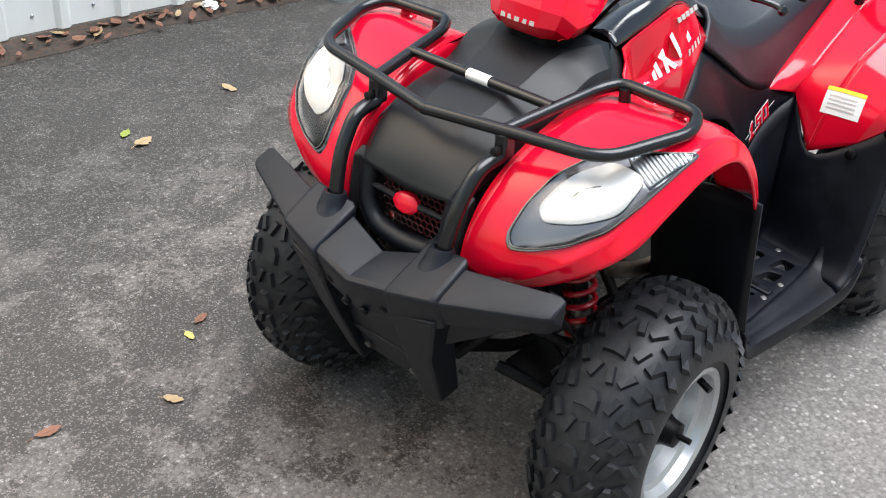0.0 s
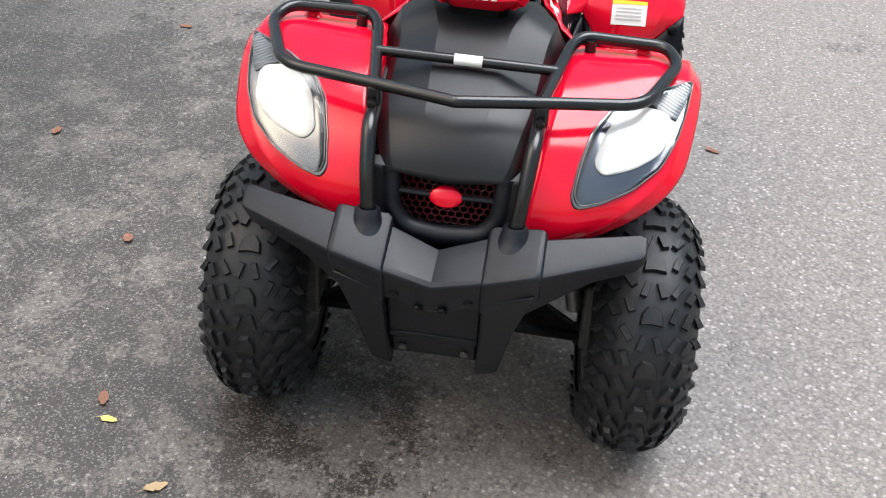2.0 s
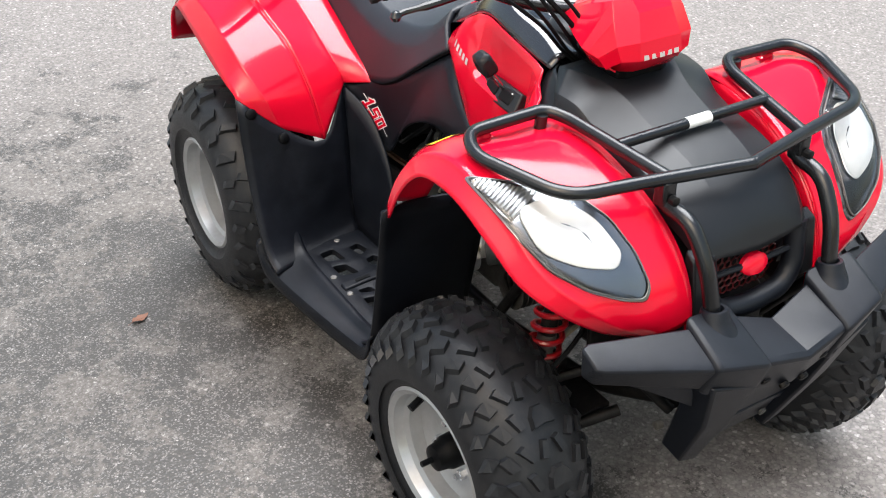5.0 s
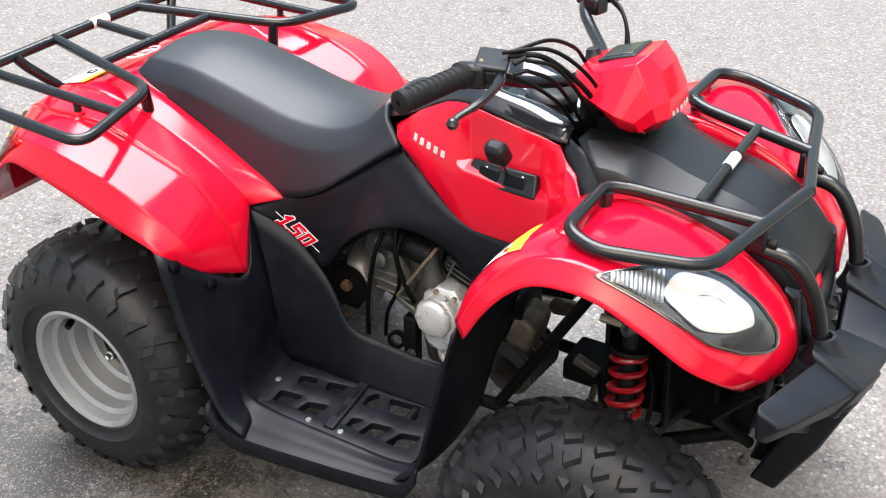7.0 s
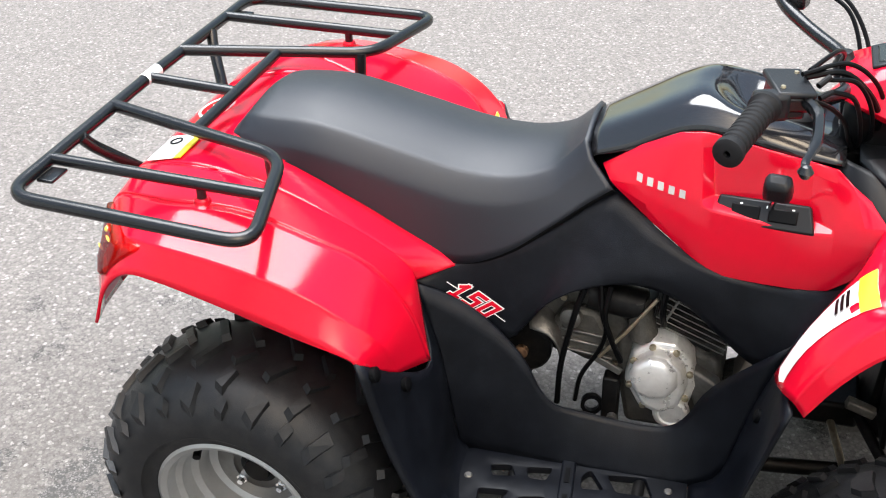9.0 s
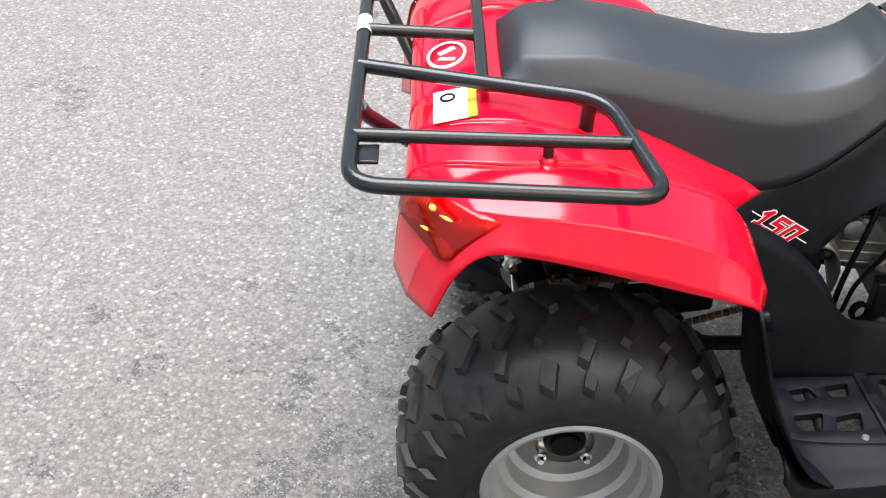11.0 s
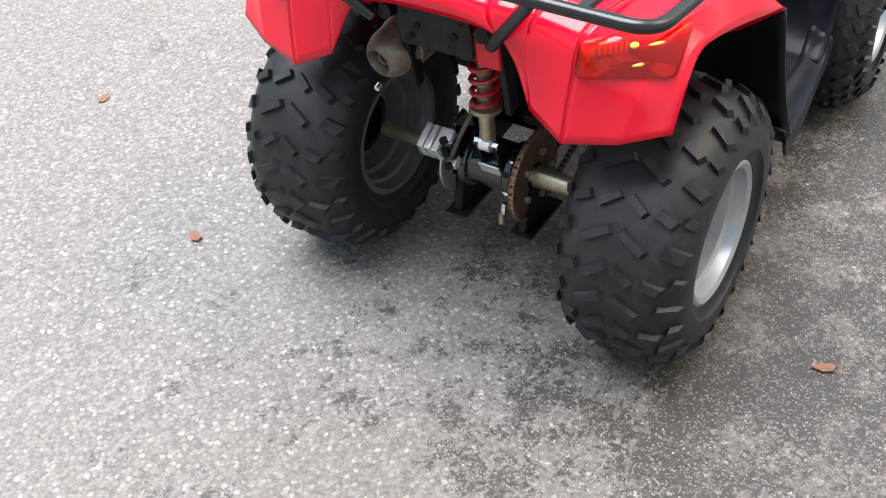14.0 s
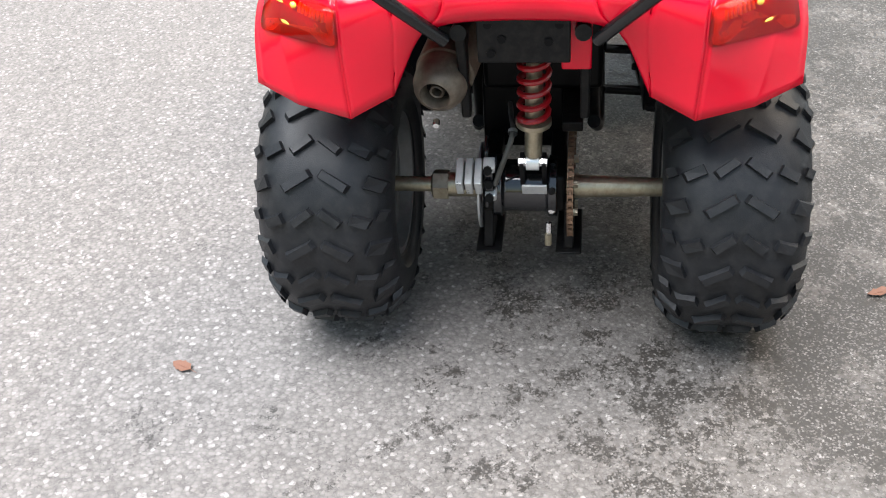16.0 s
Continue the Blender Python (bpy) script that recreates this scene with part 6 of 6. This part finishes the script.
def stickers():
    # long white warning label on the front fender's rear strip
    from mathutils.bvhtree import BVHTree
    for side, name in ((RIGHT, "warning_label"),):
        st = empty(name, atv)
        skin = surface(FRONT_FENDER, 6, 6, side)
        tree = BVHTree.FromBMesh(skin)

        def patch(a0, a1, w0, w1, lift, mat, nm):
            bm = bmesh.new()
            n = 8
            grid = []
            for i in range(n + 1):
                t = a0 + (a1 - a0) * i / n
                row = []
                for w in (w0, (w0 + w1) / 2, w1):
                    q = Vector((0.358 + 0.108 * t, side * ((0.352 - 0.048 * t) * (1 - w) + (0.398 - 0.006 * t) * w), 0.664 + 0.158 * t))
                    out = Vector((-0.70, side * 0.10, 0.70)).normalized()
                    hit = tree.ray_cast(q + out * 0.08, -out)
                    row.append(bm.verts.new((hit[0] if hit[0] else q) + out * lift))
                grid.append(row)
            for r1, r2 in zip(grid, grid[1:]):
                for k in range(2):
                    bm.faces.new((r1[k], r1[k + 1], r2[k + 1], r2[k]))
            part(nm, bm, mat, st)
        patch(0.0, 1.0, 0.0, 1.0, 0.0045, WHITE, "paper")
        patch(0.86, 1.0, 0.0, 1.0, 0.0055, YELLOW, "stripe")
        for k in range(3):
            patch(0.66 + 0.05 * k, 0.69 + 0.05 * k, 0.15, 0.7, 0.0055, INK, "text_bar")
        skin.free()
    st = empty("warning_label", atv)
    skin = surface(REAR_FENDER, 6, 6, LEFT)
    tree = BVHTree.FromBMesh(skin)

    def tag(u0, u1, v0, v1, lift, mat, nm):
        bm = bmesh.new()
        a, b, c = Vector((-0.254, 0.279, 0.662)), Vector((-0.255, 0.369, 0.667)), Vector((-0.225, 0.281, 0.608))
        vs = []
        for i in range(5):
            row = []
            for j in range(5):
                u, v = u0 + (u1 - u0) * i / 4, v0 + (v1 - v0) * j / 4
                q, out = a + (b - a) * u + (c - a) * v, Vector((0.8, 0, 0.6))
                hit = tree.ray_cast(q + out * 0.08, -out)
                row.append(bm.verts.new((hit[0] if hit[0] else q) + out * lift))
            vs.append(row)
        for r1, r2 in zip(vs, vs[1:]):
            for k in range(4):
                bm.faces.new((r1[k], r1[k + 1], r2[k + 1], r2[k]))
        part(nm, bm, mat, st)
    tag(0, 1, 0, 1, 0.0045, WHITE, "paper")
    tag(0, 1, 0, 0.15, 0.0055, YELLOW, "stripe")
    for k in range(4):
        tag(0.12, 0.85, 0.3 + 0.15 * k, 0.36 + 0.15 * k, 0.0055, GREY_PRINT, "text_bar")
    skin.free()


stickers()


# ---- fence, soil and leaves ----
# the fence line runs slightly askew
ALONG = pose(0, -2.60, 0, 0, 0, -7.4) @ pose(0, 2.96, 0)


def fence():
    f = tagged(empty("metal_fence"), "white painted corrugated metal sheet wall", "fence")
    y0 = -2.96
    pitch = 0.245
    prof = [(0.0, 0.0), (0.018, 0.022), (0.046, 0.022), (0.064, 0.0)]
    for k in range(-26, 20):
        x = k * pitch
        bm = bmesh.new()
        pts = [(x + a, y0 + b) for a, b in prof] + [(x + pitch, y0)]
        low = [bm.verts.new((px, py, 0.045)) for px, py in pts]
        top = [bm.verts.new((px, py, 2.0)) for px, py in pts]
        for i in range(len(pts) - 1):
            bm.faces.new((low[i], low[i + 1], top[i + 1], top[i]))
        part("sheet", bm, PANEL_WHITE, f, smooth=False, solid=0.0015)
        for z in (0.11, 0.9):
            part("screw", lathe([(0, 0.007), (0.003, 0.007), (0.006, 0.004), (0.006, 0)], (x + 0.15, y0 + 0.001, z), (0, 1, 0), 8), GALV, f)
    f.matrix_basis = ALONG
    p = tagged(empty("steel_post"), "grey galvanised round steel post by the fence", "post")
    part("shaft", lathe([(0, 0.045), (1.6, 0.045), (1.6, 0)], (-1.10, -2.24, 0), (0, 0, 1), 24), GALV, p)
    part("collar", lathe([(0, 0.06), (0.02, 0.06), (0.03, 0.048)], (-1.10, -2.24, 0), (0, 0, 1), 24), GALV, p)


fence()


def soil_strip():
    bm = bmesh.new()
    rnd = random.Random(4)
    n = 160
    rows = []
    for i in range(n + 1):
        x = -6.4 + 11.2 * i / n
        edge = -2.83 + 0.04 * noise.noise((x * 1.7, 0, 0)) + 0.03 * noise.noise((x * 7, 3, 0))
        rows.append([bm.verts.new((x, -2.96 + (edge + 2.96) * t, 0.002 + (0.035 * (1 - t) + 0.012 * noise.noise((x * 9, t * 5, 1))) * (t < 1))) for t in (0, 0.25, 0.5, 0.75, 1)])
    for a, b in zip(rows, rows[1:]):
        for k in range(4):
            bm.faces.new((a[k], a[k + 1], b[k + 1], b[k]))
    strip = part("soil_strip", bm, SOIL)
    strip.matrix_basis = ALONG
    tagged(strip, "strip of dark soil and leaf litter along the fence", "soil", kind="structure")


soil_strip()


def leaf_mesh(kind, rnd):
    """A curled leaf with a midrib, about 5 cm long."""
    bm = bmesh.new()
    n = 9
    curl = rnd.uniform(0.2, 0.9)
    mid, a, b = [], [], []
    for i in range(n + 1):
        t = i / n
        w = 0.32 * math.sin(math.pi * t) ** 0.7 * (1 - 0.35 * t) * rnd.uniform(0.75, 1.1) + 0.004
        z = 0.06 + curl * 0.25 * (t - 0.5) ** 2
        mid.append(bm.verts.new((t - 0.5, 0, z)))
        a.append(bm.verts.new((t - 0.5 + 0.03, w, z + 0.10 * curl * rnd.uniform(0.3, 1))))
        b.append(bm.verts.new((t - 0.5 + 0.03, -w, z + 0.10 * curl * rnd.uniform(-0.2, 1))))
    for p, q in ((a, mid), (mid, b)):
        for i in range(n):
            bm.faces.new((p[i], p[i + 1], q[i + 1], q[i]))
    tube([(-0.75, 0, 0.03), (-0.5, 0, 0.07), (0.3, 0, 0.07)], 0.012, 5, bm=bm)
    return bm


def leaf(x, y, size, turn, mat, label, seed):
    rnd = random.Random(seed)
    ob = part("leaf", leaf_mesh(0, rnd), mat)
    ob.matrix_basis = pose(x, y, 0.001, rnd.uniform(-6, 6), rnd.uniform(-6, 6), turn) @ Matrix.Diagonal((size, size, size, 1))
    tagged(ob, label, "leaf", "fallen leaves")


BROWN, TAN, YEL, GRN = "curled dry brown leaf on the asphalt", "pale tan dry leaf on the asphalt", "small yellow leaf on the asphalt", "yellow-green leaf on the asphalt"
for i, (x, y, size, turn, mat, label) in enumerate((
    (0.171, -0.930, 0.050, 30, LEAF_BROWN, BROWN), (0.853, -0.701, 0.042, 80, LEAF_YELLOW, YEL), (1.024, -0.530, 0.050, 120, LEAF_TAN, TAN), (-0.356, -1.377, 0.055, 10, LEAF_BROWN, BROWN),
    (-0.771, 0.693, 0.055, 60, LEAF_BROWN, BROWN), (-0.417, 1.378, 0.050, 15, LEAF_BROWN, BROWN), (-0.130, -1.800, 0.070, 100, LEAF_TAN, TAN), (0.344, -1.734, 0.060, 40, LEAF_GREEN, GRN),
    (0.338, -1.645, 0.085, 200, LEAF_TAN, TAN), (1.279, -0.625, 0.060, 170, LEAF_BROWN, BROWN), (0.792, -0.738, 0.050, 20, LEAF_BROWN, BROWN), (-1.852, -1.502, 0.065, 20, LEAF_BROWN, BROWN),
    (-1.270, -1.278, 0.055, 75, LEAF_BROWN, BROWN), (-2.170, -0.990, 0.055, 140, LEAF_BROWN, BROWN), (-3.075, -1.152, 0.06, 35, LEAF_BROWN, BROWN),
    (-0.463, -0.714, 0.050, 110, LEAF_BROWN, BROWN),
)):
    leaf(x, y, size, turn, mat, label, i)


def litter():
    """Leaf litter that lies too thick to count along the fence."""
    rnd = random.Random(11)
    bm = bmesh.new()
    for i in range(170):
        x, y = rnd.uniform(-3.6, 0.9), -2.93 + abs(rnd.gauss(0, 0.055))
        lf = leaf_mesh(0, rnd)
        s = rnd.uniform(0.03, 0.075)
        m = pose(x, y, 0.03 * (1 - (y + 2.96) / 0.3) + 0.008, rnd.uniform(-25, 25), rnd.uniform(-25, 25), rnd.uniform(0, 360)) @ Matrix.Diagonal((s, s, s, 1))
        me = bpy.data.meshes.new("litter_piece")
        bmesh.ops.transform(lf, matrix=m, verts=lf.verts)
        lf.to_mesh(me)
        lf.free()
        k = len(bm.faces)
        bm.from_mesh(me)
        bm.faces.ensure_lookup_table()
        c = rnd.choice((0, 0, 0, 1))
        for f in bm.faces[k:]:
            f.material_index = c
        bpy.data.meshes.remove(me)
    heap = part("leaf_litter", bm, (LEAF_BROWN, LEAF_TAN))
    heap.matrix_basis = ALONG
    tagged(heap, "red-brown dead leaves heaped along the fence", "leaf litter", kind="stuff")


litter()
tissue = bmesh.new()
bmesh.ops.create_icosphere(tissue, subdivisions=3, radius=0.045)
for v in tissue.verts:
    v.co *= 0.7 + 0.5 * noise.noise(v.co * 40)
    v.co.z *= 0.55
    v.co += Vector((-0.55, -2.46, 0.035))
tagged(part("crumpled_paper", tissue, WHITE, sharp=25), "crumpled white paper lying at the fence", "litter")
